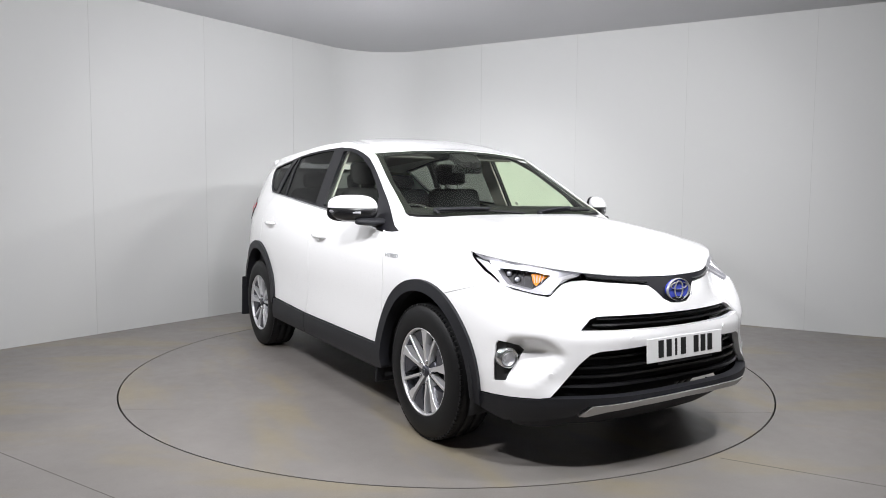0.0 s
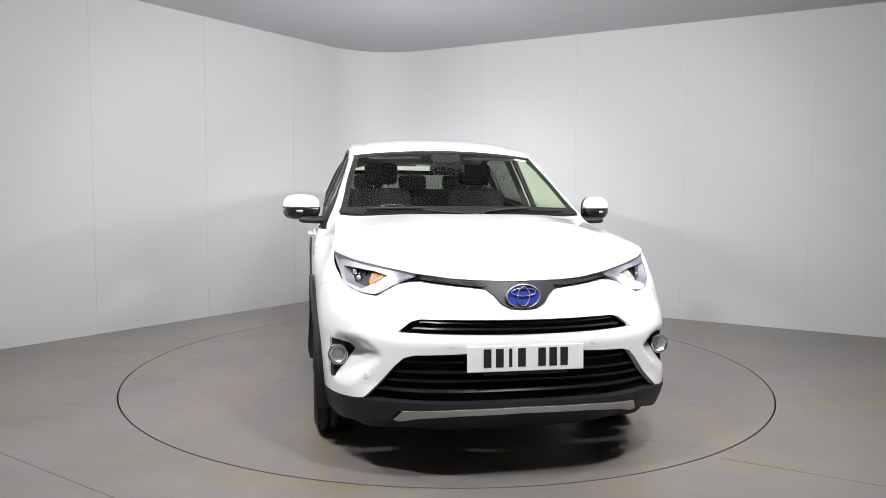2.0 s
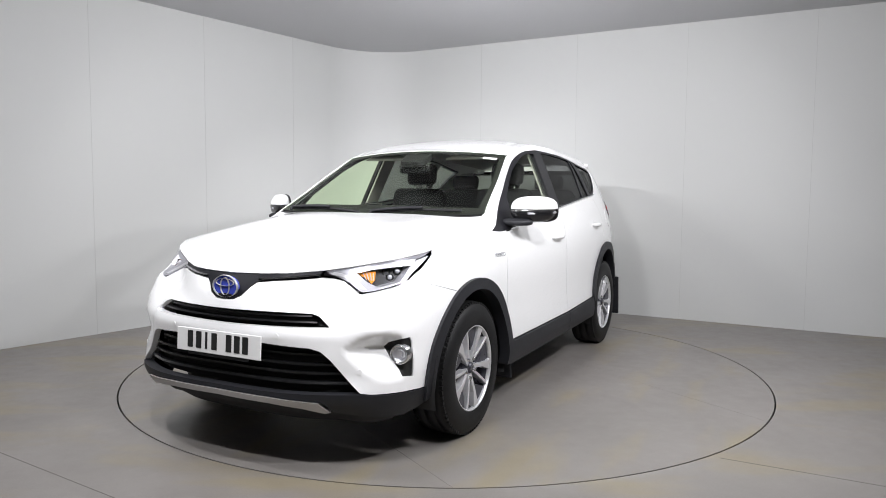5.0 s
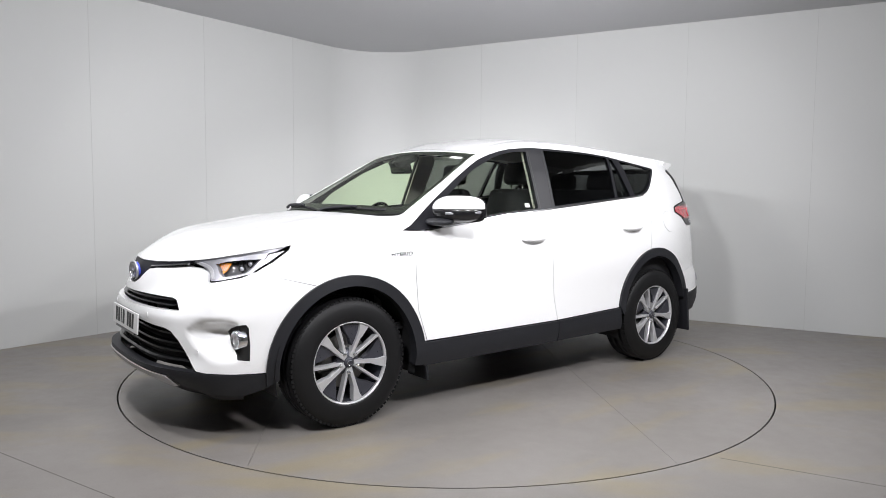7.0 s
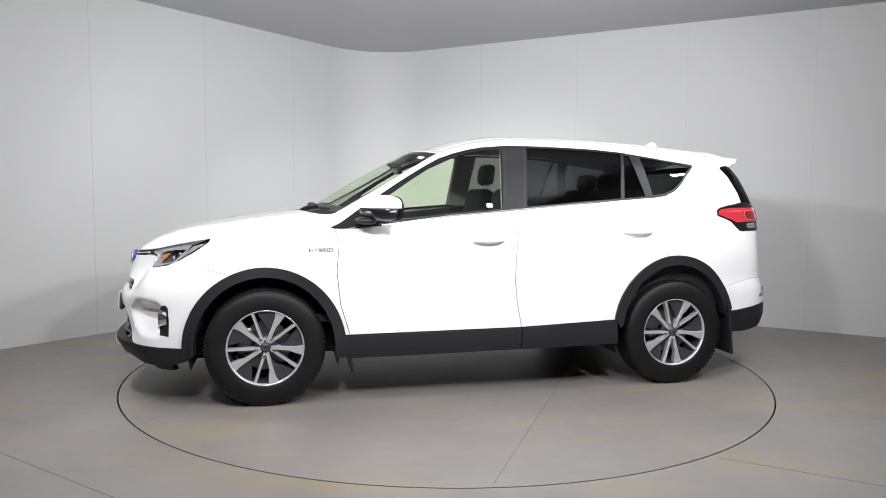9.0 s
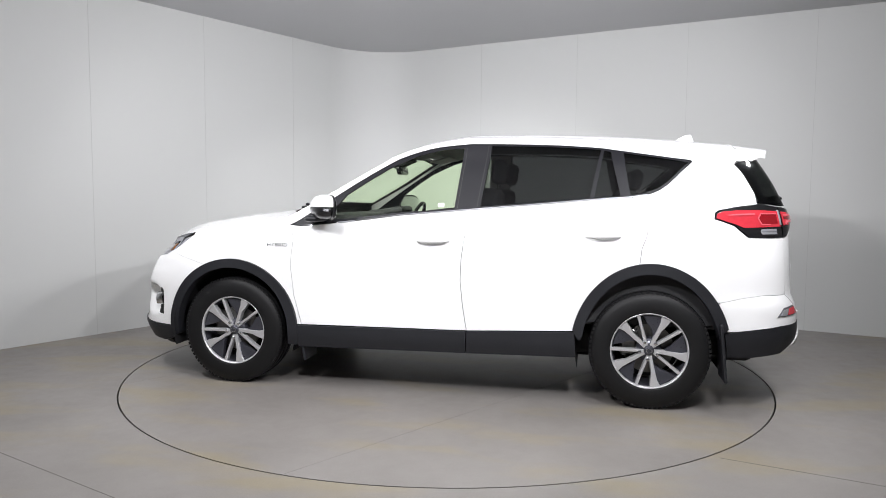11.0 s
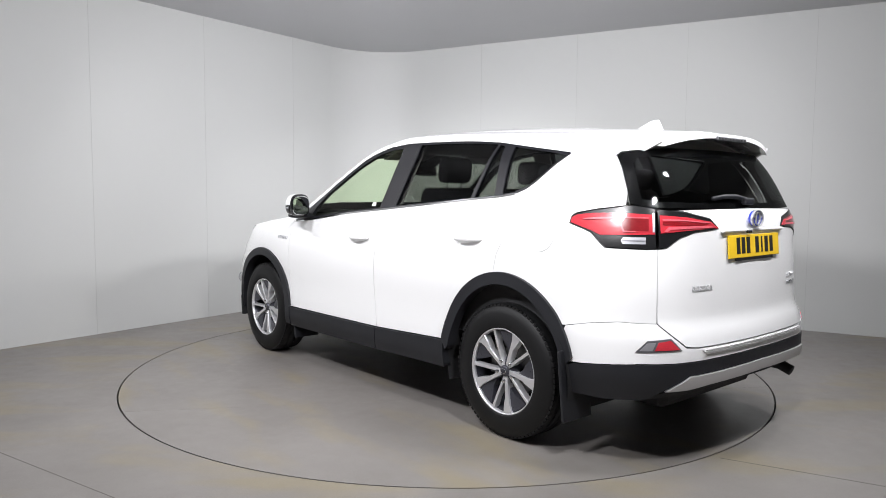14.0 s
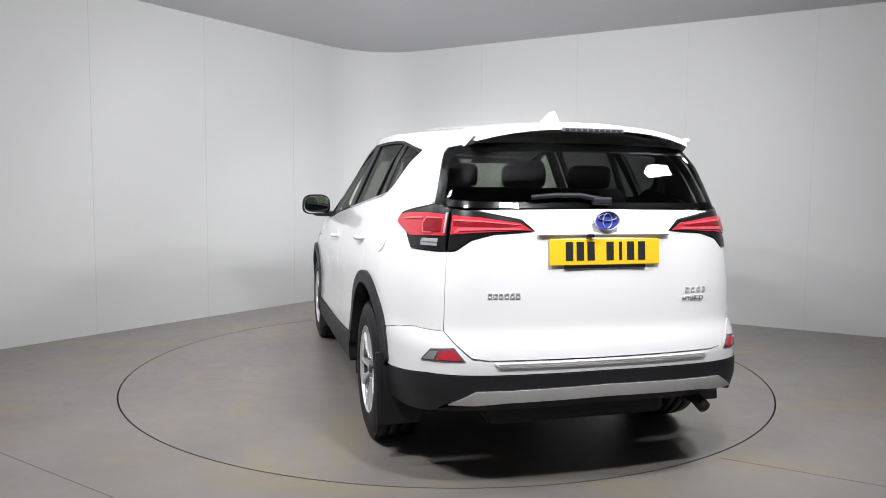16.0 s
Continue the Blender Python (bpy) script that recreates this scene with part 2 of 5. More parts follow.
def plan(u):
    return np.stack([np.interp(u, PLAN_U, PLAN_XY[:, k]) for k in (0, 1)], -1), np.stack([np.interp(u, PLAN_U, PLAN_N[:, k]) for k in (0, 1)], -1)


def u_at(x, y):
    return float(PLAN_U[np.argmin((PLAN_XY[:, 0] - x)**2 + (PLAN_XY[:, 1] - y)**2)])


# How far the skin lies inside the plan, by height, at stations round the car
LEVELS = (0.16, 0.22, 0.28, 0.36, 0.45, 0.55, 0.62, 0.70, 0.78, 0.86, 0.94, 1.02, 1.10, 1.18, 1.26, 1.34, 1.42, 1.50, 1.58, 1.66)
STATIONS = (
    (u_at(2.25, 0.0), (.24, .15, .070, .030, .075, .075, .060, .075, .085, .115, .17, .26, .36, .46, .56, .66, .76, .86, .96, 1.06)),
    (u_at(2.13, 0.58), (.22, .13, .055, .012, .045, .045, .045, .095, .175, .235, .27, .32, .35, .45, .55, .65, .75, .85, .95, 1.05)),
    (u_at(1.95, 0.76), (.12, .05, .015, -.006, -.006, .000, .000, .012, .045, .075, .100, .14, .20, .28, .36, .44, .52, .6, .68, .76)),
    (u_at(1.62, 0.872), (.08, .04, .016, .004, -.004, -.006, -.006, -.004, .004, .020, .045, .075, .12, .18, .24, .30, .36, .42, .48, .54)),
    (u_at(1.0, 0.91), (.08, .05, .015, .0, .004, .010, .012, .010, .008, .010, .020, .038, .068, .105, .140, .175, .21, .25, .30, .36)),
    (u_at(-1.0, 0.91), (.08, .05, .015, .0, .004, .010, .012, .010, .008, .010, .018, .034, .060, .095, .130, .165, .20, .24, .29, .35)),
    (u_at(-1.6, 0.89), (.08, .05, .02, .01, .004, .005, .006, .008, .008, .010, .018, .034, .058, .085, .118, .152, .19, .23, .28, .34)),
    (u_at(-2.075, 0.795), (.10, .08, .05, .02, .0, .005, .01, .035, .04, .045, .055, .065, .085, .11, .14, .175, .21, .25, .295, .35)),
    (u_at(-2.24, 0.56), (.16, .12, .06, .02, .0, .0, .012, .040, .046, .050, .055, .060, .064, .084, .120, .162, .212, .270, .325, .385)),
    (u_at(-2.31, 0.0), (.16, .12, .06, .02, .0, .0, .012, .042, .048, .053, .058, .064, .068, .092, .130, .172, .222, .280, .335, .395)),
)
STATION_U = np.array([s[0] for s in STATIONS])
STATION_IN = [Curve(list(zip(LEVELS, s[1]))) for s in STATIONS]

# The skin's upper edge: bonnet line, windscreen edge, roof rail, head of the rear glass
EDGE = [(2.10, 0.0, 0.885), (2.082, 0.2, 0.890), (2.005, 0.38, 0.902), (1.905, 0.53, 0.922), (1.835, 0.635, 0.942), (1.745, 0.735, 0.965), (1.6, 0.803, 0.995), (1.4, 0.79, 1.03),
        (1.15, 0.775, 1.065), (0.95, 0.765, 1.10), (0.85, 0.755, 1.15), (0.66, 0.722, 1.258), (0.50, 0.695, 1.352), (0.34, 0.66, 1.446), (0.20, 0.632, 1.522), (-0.04, 0.617, 1.590),
        (-0.3, 0.61, 1.623), (-0.6, 0.605, 1.622), (-1.0, 0.597, 1.604), (-1.4, 0.585, 1.582), (-1.72, 0.568, 1.560), (-1.93, 0.525, 1.538), (-2.0, 0.40, 1.535), (-2.02, 0.2, 1.538), (-2.025, 0, 1.54)]
EDGE_C = Curve([(PLAN_U[np.argmin(np.abs((PLAN_XY - [e[0], e[1]]) @ [1, 0]) + 9 * (PLAN_XY[:, 1] < 0.72))] if -1.8 < e[0] < 1.75 else u_at(e[0] * 1.06, e[1] * 1.12), *e) for e in EDGE])


def skin(u, z, out=0.0):
    """The point of the car's skin at u along the plan and height z, moved outwards by out. u below 0 is the right-hand side."""
    u, z = np.atleast_1d(np.asarray(u, float)), np.atleast_1d(np.asarray(z, float))
    side = np.where((u < 0) | (u > U_END), -1.0, 1.0)
    w = np.abs(u)
    w = np.where(w > U_END, 2 * U_END - w, w)
    base, normal = plan(w)
    table = np.stack([c(z)[:, 0] for c in STATION_IN])
    i = np.clip(np.searchsorted(STATION_U, w) - 1, 0, len(STATION_U) - 2)
    t = np.clip((w - STATION_U[i]) / (STATION_U[i + 1] - STATION_U[i]), 0, 1)
    t = t * t * (3 - 2 * t)
    n = np.arange(len(w))
    inset = table[i, n] * (1 - t) + table[i + 1, n] * t
    # the fold that runs from the grille to the fog lamp
    below = 0.662 - 0.045 * (w - 0.58) / 0.37 - z
    inset = inset + 0.009 * np.clip((w - 0.58) / 0.2, 0, 1) * np.clip((1.04 - w) / 0.1, 0, 1) * np.clip(below / 0.03, 0, 1) * np.exp(-np.maximum(below, 0) / 0.06)
    xy = base + normal * inset[:, None]
    e = EDGE_C(w)
    te = np.stack([c(e[:, 2])[:, 0] for c in STATION_IN])
    at_edge = base + normal * (te[i, n] * (1 - t) + te[i + 1, n] * t)[:, None]
    k = np.clip(1 - (e[:, 2] - z) / 0.16, 0, 1)
    k = k * k * (3 - 2 * k)
    xy = xy + (e[:, :2] - at_edge) * k[:, None] - normal * out
    # the recess of the fog lamp faces straight ahead under a shelf
    y = xy[:, 1]
    inner = np.where(z < 0.56, 0.717 + (0.56 - z) * 0.70, 0.717 + (z - 0.56) * 0.8)
    limit = 1.872 + 1.7 * np.maximum(0.0, inner - y)
    cut = np.clip((z - 0.385) / 0.035, 0, 1) * np.clip((0.628 - z) / 0.016, 0, 1) * np.clip((y - 0.56) / 0.06, 0, 1) * (w < 1.2)
    xy[:, 0] -= np.maximum(0.0, xy[:, 0] - limit - out) * cut
    return np.stack([xy[:, 0], xy[:, 1] * side, z], -1)


def edge_at(u):
    w = np.abs(u)
    return EDGE_C(np.where(w > U_END, 2 * U_END - w, w))


EDGE_X = Curve(sorted((e[0], e[1], e[2]) for e in EDGE))
BONNET_MID = Curve([(0.80, 1.205), (0.95, 1.168), (1.17, 1.135), (1.35, 1.108), (1.53, 1.08), (1.71, 1.052), (1.88, 1.008), (1.99, 0.962), (2.06, 0.917), (2.101, 0.885)])
ROOF_MID = Curve([(-2.25, 1.560), (-2.0, 1.592), (-1.65, 1.624), (-1.2, 1.660), (-0.7, 1.676), (-0.3, 1.673), (-0.05, 1.648), (0.1, 1.612), (0.2, 1.582), (0.26, 1.563)])

# ---- the car's materials ----
PAINT = surface("white_car_paint", (0.85, 0.85, 0.85), rough=0.28, vary=0.008, scale=2, fine=300, bump=0.0, coat=1.0, spread=0.03)
CLADDING = surface("grey_black_plastic", (0.014, 0.0145, 0.0175), rough=0.5, specular=0.35, vary=0.12, scale=5, fine=500, bump=0.12)
GLOSS_BLACK = surface("gloss_black_plastic", (0.008, 0.008, 0.009), rough=0.24, vary=0.05, bump=0.0, coat=0.25, spread=0.03)
WINDOW_TRIM = surface("satin_black_window_trim", (0.007, 0.007, 0.0095), rough=0.42, specular=0.3, vary=0.08, scale=5, fine=400, bump=0.03)
DARK = surface("dark_inner_plastic", (0.010, 0.010, 0.011), rough=0.7, vary=0.1, bump=0.05)
RUBBER = surface("tyre_rubber", (0.006, 0.006, 0.0065), rough=0.55, specular=0.28, vary=0.2, scale=14, fine=220, bump=0.15)
CHROME = surface("chrome", (0.72, 0.73, 0.75), rough=0.10, metal=1.0, vary=0.02, bump=0.0, spread=0.04)
SILVER = surface("silver_paint", (0.50, 0.49, 0.49), rough=0.45, metal=0.3, vary=0.04, fine=300, bump=0.02)
ALLOY = surface("machined_alloy", (0.72, 0.72, 0.735), rough=0.34, metal=0.7, vary=0.04, fine=260, bump=0.02)
ALLOY_DARK = surface("grey_painted_alloy", (0.060, 0.061, 0.074), rough=0.3, metal=0.45, vary=0.05, bump=0.0)
STEEL = surface("brake_steel", (0.19, 0.185, 0.18), rough=0.4, metal=0.9, vary=0.15, scale=20, bump=0.05)
CLOTH = surface("dark_seat_cloth", (0.014, 0.014, 0.016), rough=0.9, vary=0.15, scale=9, fine=420, bump=0.3, specular=0.2)
LINING = surface("pale_roof_lining", (0.45, 0.44, 0.41), rough=0.9, vary=0.03, bump=0.1, specular=0.2)
TRIM = surface("dark_cabin_trim", (0.024, 0.024, 0.026), rough=0.65, vary=0.1, fine=400, bump=0.15)
PLATE_WHITE = surface("white_plate", (0.75, 0.75, 0.74), rough=0.35, vary=0.02, bump=0.0)
PLATE_YELLOW = surface("yellow_plate", (0.80, 0.52, 0.02), rough=0.35, vary=0.03, bump=0.0)
INK = surface("black_ink", (0.012, 0.012, 0.012), rough=0.5, bump=0.0)
AMBER = surface("amber_plastic", (0.75, 0.26, 0.03), rough=0.2, vary=0.1, bump=0.0)
BLUE = surface("blue_enamel", (0.05, 0.075, 0.45), rough=0.2, vary=0.05, bump=0.0, coat=0.6)
RED = surface("red_lamp_plastic", (0.50, 0.030, 0.045), rough=0.18, vary=0.12, scale=30, fine=180, bump=0.03, coat=1.0)
RED_DEEP = surface("deep_red_lamp_plastic", (0.20, 0.006, 0.010), rough=0.2, vary=0.15, scale=30, bump=0.02, coat=1.0)
# Glints of light on the tail lamps, painted as a pale red
PINK = surface("pale_red_painted_gleam", (0.62, 0.10, 0.13), rough=0.25, vary=0.1, scale=40, bump=0.0, coat=0.6)
LAMP_GREY = surface("lamp_housing", (0.17, 0.17, 0.185), rough=0.35, metal=0.5, vary=0.1, bump=0.0)
REFLECTOR = surface("lamp_reflector", (0.42, 0.42, 0.45), rough=0.38, metal=0.6, vary=0.05, scale=40, bump=0.05, spread=0.06)
LABEL = surface("paper_label", (0.7, 0.72, 0.68), rough=0.6, bump=0.0)


def glass(name, tint, gloss_rough=0.01, sheen=0.025):
    """A clear pane: tinted light goes through, the gloss follows the angle."""
    m, tree, p = material(name)
    tree.nodes.remove(p)
    clear = tree.nodes.new("ShaderNodeBsdfTransparent")
    clear.inputs["Color"].default_value = (*tint, 1)
    shine = put(tree, "ShaderNodeBsdfGlossy", Roughness=gloss_rough)
    angle = put(tree, "ShaderNodeLayerWeight", Blend=0.5)
    power = tree.nodes.new("ShaderNodeMath")
    power.operation = "POWER"
    power.inputs[1].default_value = 4.5
    gain = tree.nodes.new("ShaderNodeMath")
    gain.operation = "MULTIPLY_ADD"
    gain.inputs[1].default_value, gain.inputs[2].default_value = 0.30, sheen
    mix = tree.nodes.new("ShaderNodeMixShader")
    tree.links.new(angle.outputs["Facing"], power.inputs[0])
    tree.links.new(power.outputs[0], gain.inputs[0])
    tree.links.new(gain.outputs[0], mix.inputs[0])
    tree.links.new(clear.outputs[0], mix.inputs[1])
    tree.links.new(shine.outputs[0], mix.inputs[2])
    tree.links.new(mix.outputs[0], tree.nodes["Material Output"].inputs["Surface"])
    return m


GLASS_CLEAR = glass("green_tinted_glass", (0.90, 0.985, 0.83))
GLASS_DARK = glass("privacy_glass", (0.20, 0.21, 0.208))
GLASS_LAMP = glass("clear_lamp_lens", (0.98, 0.98, 0.99), sheen=0.02)
GLASS_INNER, tree, p = material("clear_inner_face")
tree.nodes.remove(p)
tree.links.new(tree.nodes.new("ShaderNodeBsdfTransparent").outputs[0], tree.nodes["Material Output"].inputs["Surface"])
MIRROR = surface("mirror_glass", (0.8, 0.82, 0.82), rough=0.02, metal=1.0, vary=0.0, bump=0.0, spread=0.0)

# ---- building parts ----
def link_part(name, me, mat, parent, label="", smooth=True, at=None):
    if mat is not None and not me.materials:
        me.materials.append(mat)
    if smooth:
        me.polygons.foreach_set("use_smooth", [True] * len(me.polygons))
    if mat in (GLASS_CLEAR, GLASS_DARK, GLASS_LAMP) and "front" in me:
        me.materials.append(GLASS_INNER)
        me.polygons.foreach_set("material_index", [0] * me["front"] + [1] * (len(me.polygons) - me["front"]))
    ob = new(name, me)
    ob.parent = parent
    ob.location = at if at is not None else (0, SIDE if parent is car else 0, 0)
    if label:
        tagged(ob, label)
    return ob


def part(name, bm, mat, parent, label="", smooth=False, at=None):
    """Links a bmesh as one mesh under a thing or a part."""
    bmesh.ops.recalc_face_normals(bm, faces=bm.faces)
    me = bpy.data.meshes.new(name)
    bm.to_mesh(me)
    bm.free()
    return link_part(name, me, mat, parent, label, smooth, at)


def thick_mesh(name, front, back, faces, rim):
    """A solid of two like sheets joined by a sharp rim. rim: edges of the outline in order of the faces."""
    n = len(front)
    verts = np.vstack([front, back])
    polys = [tuple(f) for f in faces] + [tuple(i + n for i in f[::-1]) for f in faces] + [(b, a, a + n, b + n) for a, b in rim]
    me = bpy.data.meshes.new(name)
    me.from_pydata(verts.tolist(), [], polys)
    me.update()
    hard = {tuple(sorted(e)) for e in rim} | {tuple(sorted((a + n, b + n))) for a, b in rim}
    sharp = np.zeros(len(me.edges), bool)
    ends = np.zeros(len(me.edges) * 2, int)
    me.edges.foreach_get("vertices", ends)
    for k, (a, b) in enumerate(ends.reshape(-1, 2).tolist()):
        sharp[k] = (min(a, b), max(a, b)) in hard
    me["front"] = len(faces)
    at = me.attributes.new("sharp_edge", "BOOLEAN", "EDGE")
    at.data.foreach_set("value", sharp)
    return me


def outline_edges(faces):
    count = {}
    for f in faces:
        for a, b in zip(f, f[1:] + f[:1]):
            count[(a, b)] = count.get((a, b), 0) + 1
    return [e for e in count if (e[1], e[0]) not in count]


def inside(poly, q):
    x, y = q[:, 0], q[:, 1]
    hit = np.zeros(len(q), bool)
    for (x0, y0), (x1, y1) in zip(poly, np.roll(poly, -1, 0)):
        with np.errstate(divide="ignore", invalid="ignore"):
            hit ^= ((y0 > y) != (y1 > y)) & (x < (x1 - x0) * (y - y0) / (y1 - y0) + x0)
    return hit


def shrink(poly, d):
    """The outline moved inwards by d."""
    p = np.array(poly, float)
    if (p[:, 0] * np.roll(p[:, 1], -1) - np.roll(p[:, 0], -1) * p[:, 1]).sum() < 0:
        p = p[::-1]
    e = np.roll(p, -1, 0) - p
    n = np.stack([-e[:, 1], e[:, 0]], -1) / np.maximum(np.linalg.norm(e, axis=1), 1e-9)[:, None]
    m = n + np.roll(n, 1, 0)
    m /= np.maximum((m * m).sum(1), 0.35)[:, None] / 2
    return p + m * d


def finely(poly, step):
    out = []
    for a, b in zip(poly, np.roll(poly, -1, 0)):
        k = max(1, int(math.ceil(np.linalg.norm(b - a) / step)))
        out += [a + (b - a) * i / k for i in range(k)]
    return np.array(out)


def on_skin(u, z, out):
    return skin(u, z, out)


def panel_mesh(name, outline, holes=(), gap=0.0010, depth=0.018, out=0.0, step=0.03, place=None, flip=False):
    """A curved solid panel whose outline lies in the coordinates of place()."""
    place = place or on_skin
    loops = [finely(shrink(outline, gap), step)] + [finely(shrink(h, -gap), step) for h in holes]
    pts, edges = [], []
    for loop in loops:
        base = len(pts)
        pts += loop.tolist()
        edges += [(base + k, base + (k + 1) % len(loop)) for k in range(len(loop))]
    lo, hi = loops[0].min(0), loops[0].max(0)
    gx, gy = np.meshgrid(np.arange(lo[0] + step / 2, hi[0], step), np.arange(lo[1] + step / 2, hi[1], step))
    q = np.stack([gx.ravel(), gy.ravel()], -1)
    keep = inside(loops[0], q)
    for h in loops[1:]:
        keep &= ~inside(h, q)
    rim = np.array(pts)
    q = q[keep]
    if len(q):
        near = np.min(((q[:, None, :] - rim[None]) ** 2).sum(2), 1)
        pts += q[near > (0.42 * step) ** 2].tolist()
    v, e, f, *_ = geometry.delaunay_2d_cdt([Vector(p) for p in pts], edges, [], 0, 1e-6)
    v = np.array([(p.x, p.y) for p in v])
    f = np.array(f)
    mid = v[f].mean(1)
    keep = inside(loops[0], mid)
    for h in loops[1:]:
        keep &= ~inside(h, mid)
    p, q, r = v[f[:, 0]], v[f[:, 1]], v[f[:, 2]]
    area = np.abs((q[:, 0] - p[:, 0]) * (r[:, 1] - p[:, 1]) - (r[:, 0] - p[:, 0]) * (q[:, 1] - p[:, 1]))
    longest = np.max([np.linalg.norm(q - p, axis=1), np.linalg.norm(r - q, axis=1), np.linalg.norm(p - r, axis=1)], 0)
    f = f[keep & (area > 2.5e-4 * longest)]
    a, b = place(v[:, 0], v[:, 1], out), place(v[:, 0], v[:, 1], out - depth)
    if flip:
        a, b = a * [1, -1, 1], b * [1, -1, 1]
    n = np.cross(a[f[:, 1]] - a[f[:, 0]], a[f[:, 2]] - a[f[:, 0]])
    turned = (n * (a[f[:, 0]] - b[f[:, 0]])).sum() < 0
    faces = [tuple(int(i) for i in (t[::-1] if turned else t)) for t in f]
    return thick_mesh(name, a, b, faces, outline_edges(faces))


def panel(name, outline, mat, parent, label="", both=False, **kw):
    """A panel of the body, and with both its twin on the other side."""
    made = [link_part(name, panel_mesh(name, outline, **kw), mat, parent, label)]
    if both:
        made.append(link_part(name, panel_mesh(name, outline, flip=True, **kw), mat, parent, label))
    return made


def sheet(name, fn, nu, nv, mat, parent, label="", depth=0.012, inward=(0, 0, -1)):
    """A solid over a grid: fn(s, t) gives points for arrays s and t from 0 to 1."""
    s, t = np.meshgrid(np.linspace(0, 1, nu), np.linspace(0, 1, nv), indexing="ij")
    a = fn(s.ravel(), t.ravel())
    b = a + np.array(inward) * depth
    k = lambda i, j: i * nv + j
    faces = [(k(i, j), k(i + 1, j), k(i + 1, j + 1), k(i, j + 1)) for i in range(nu - 1) for j in range(nv - 1)]
    n = np.cross(a[k(1, 0)] - a[0], a[k(0, 1)] - a[0])
    if n @ (a[0] - b[0]) < 0:
        faces = [f[::-1] for f in faces]
    return link_part(name, thick_mesh(name, a, b, faces, outline_edges(faces)), mat, parent, label)


def mirror_pts(pts, centre=0.0):
    """A half outline closed by its mirror image about centre."""
    return list(pts) + [(2 * centre - x, y) for x, y in reversed(pts) if abs(x - centre) > 1e-6]


def arc(cu, cz, a, b, start, end, n=24):
    return [(cu + a * math.cos(radians(start + (end - start) * k / n)), cz + b * math.sin(radians(start + (end - start) * k / n))) for k in range(n + 1)]


def box(bm, size, at, turn=(0, 0, 0), bevel=0.0, cuts=2):
    made = bmesh.ops.create_cube(bm, size=1, matrix=Matrix.Translation(at) @ Euler([radians(a) for a in turn]).to_matrix().to_4x4() @ Matrix.Diagonal((*size, 1)))
    if bevel:
        edges = list({e for v in made["verts"] for e in v.link_edges})
        bmesh.ops.bevel(bm, geom=edges, offset=bevel, segments=cuts, affect="EDGES", profile=0.5)


def lathe(bm, profile, n, centre=(0, 0, 0), axis="y", closed=False):
    """Turns (r, h) round an axis."""
    rings = []
    for k in range(n):
        a = 2 * math.pi * k / n
        c, s = math.cos(a), math.sin(a)
        rings.append([bm.verts.new(Vector(centre) + (Vector((r * c, h, r * s)) if axis == "y" else Vector((h, r * c, r * s)) if axis == "x" else Vector((r * c, r * s, h)))) for r, h in profile])
    m = len(profile)
    for k in range(n):
        p, q = rings[k], rings[(k + 1) % n]
        for j in range(m if closed else m - 1):
            i = (j + 1) % m
            bm.faces.new((p[j], p[i], q[i], q[j]))


def tube(bm, pts, r, n=8):
    """A round bar along points."""
    rings = []
    for k, p in enumerate(pts):
        d = (Vector(pts[min(k + 1, len(pts) - 1)]) - Vector(pts[max(k - 1, 0)])).normalized()
        x = d.orthogonal().normalized() if k == 0 else (rings[-1][1] - d * rings[-1][1].dot(d)).normalized()
        y = d.cross(x)
        rings.append(([bm.verts.new(Vector(p) + (x * math.cos(2 * math.pi * j / n) + y * math.sin(2 * math.pi * j / n)) * r) for j in range(n)], x))
    for (a, _), (b, _) in zip(rings, rings[1:]):
        for j in range(n):
            bm.faces.new((a[j], a[(j + 1) % n], b[(j + 1) % n], b[j]))
    bm.faces.new(rings[0][0][::-1])
    bm.faces.new(rings[-1][0])


# ---- the car ----
car = tagged(new("car"), "white five-door family SUV with black wheel-arch cladding on a turntable", "car")
U0, U1 = 0.0, U_END

# Wheel openings, in skin coordinates
FRONT_U, REAR_U, AXLE = 1.55, 4.21, 0.345


def edge_line(u0, u1, n=24, drop=0.0):
    return [(u, float(edge_at(u)[0, 2]) - drop) for u in np.linspace(u0, u1, n)]


LAMP_LOW = [(0.512, 0.873), (0.60, 0.867), (0.665, 0.856), (0.712, 0.834), (0.750, 0.810), (0.768, 0.805), (0.86, 0.821), (0.96, 0.834), (1.044, 0.863)]
bonnet_line = edge_line(0.535, 1.235, 22, 0.004)
HEADLAMP = LAMP_LOW + [(1.141, 0.909)] + bonnet_line[::-1]

fender = ([(2.042, 0.418), (1.987, 0.60), (1.966, 0.80), (1.981, 0.97), (1.955, 1.052), (1.927, 1.054)] + edge_line(1.927, 1.25, 22) + [(1.238, 0.972), (1.144, 0.907), (1.047, 0.861)]
          + [(1.38, 0.7762)] + arc(FRONT_U, AXLE, 0.455, 0.46, 112, 9, 24))
panel("front_wing", fender, PAINT, car, both=True)

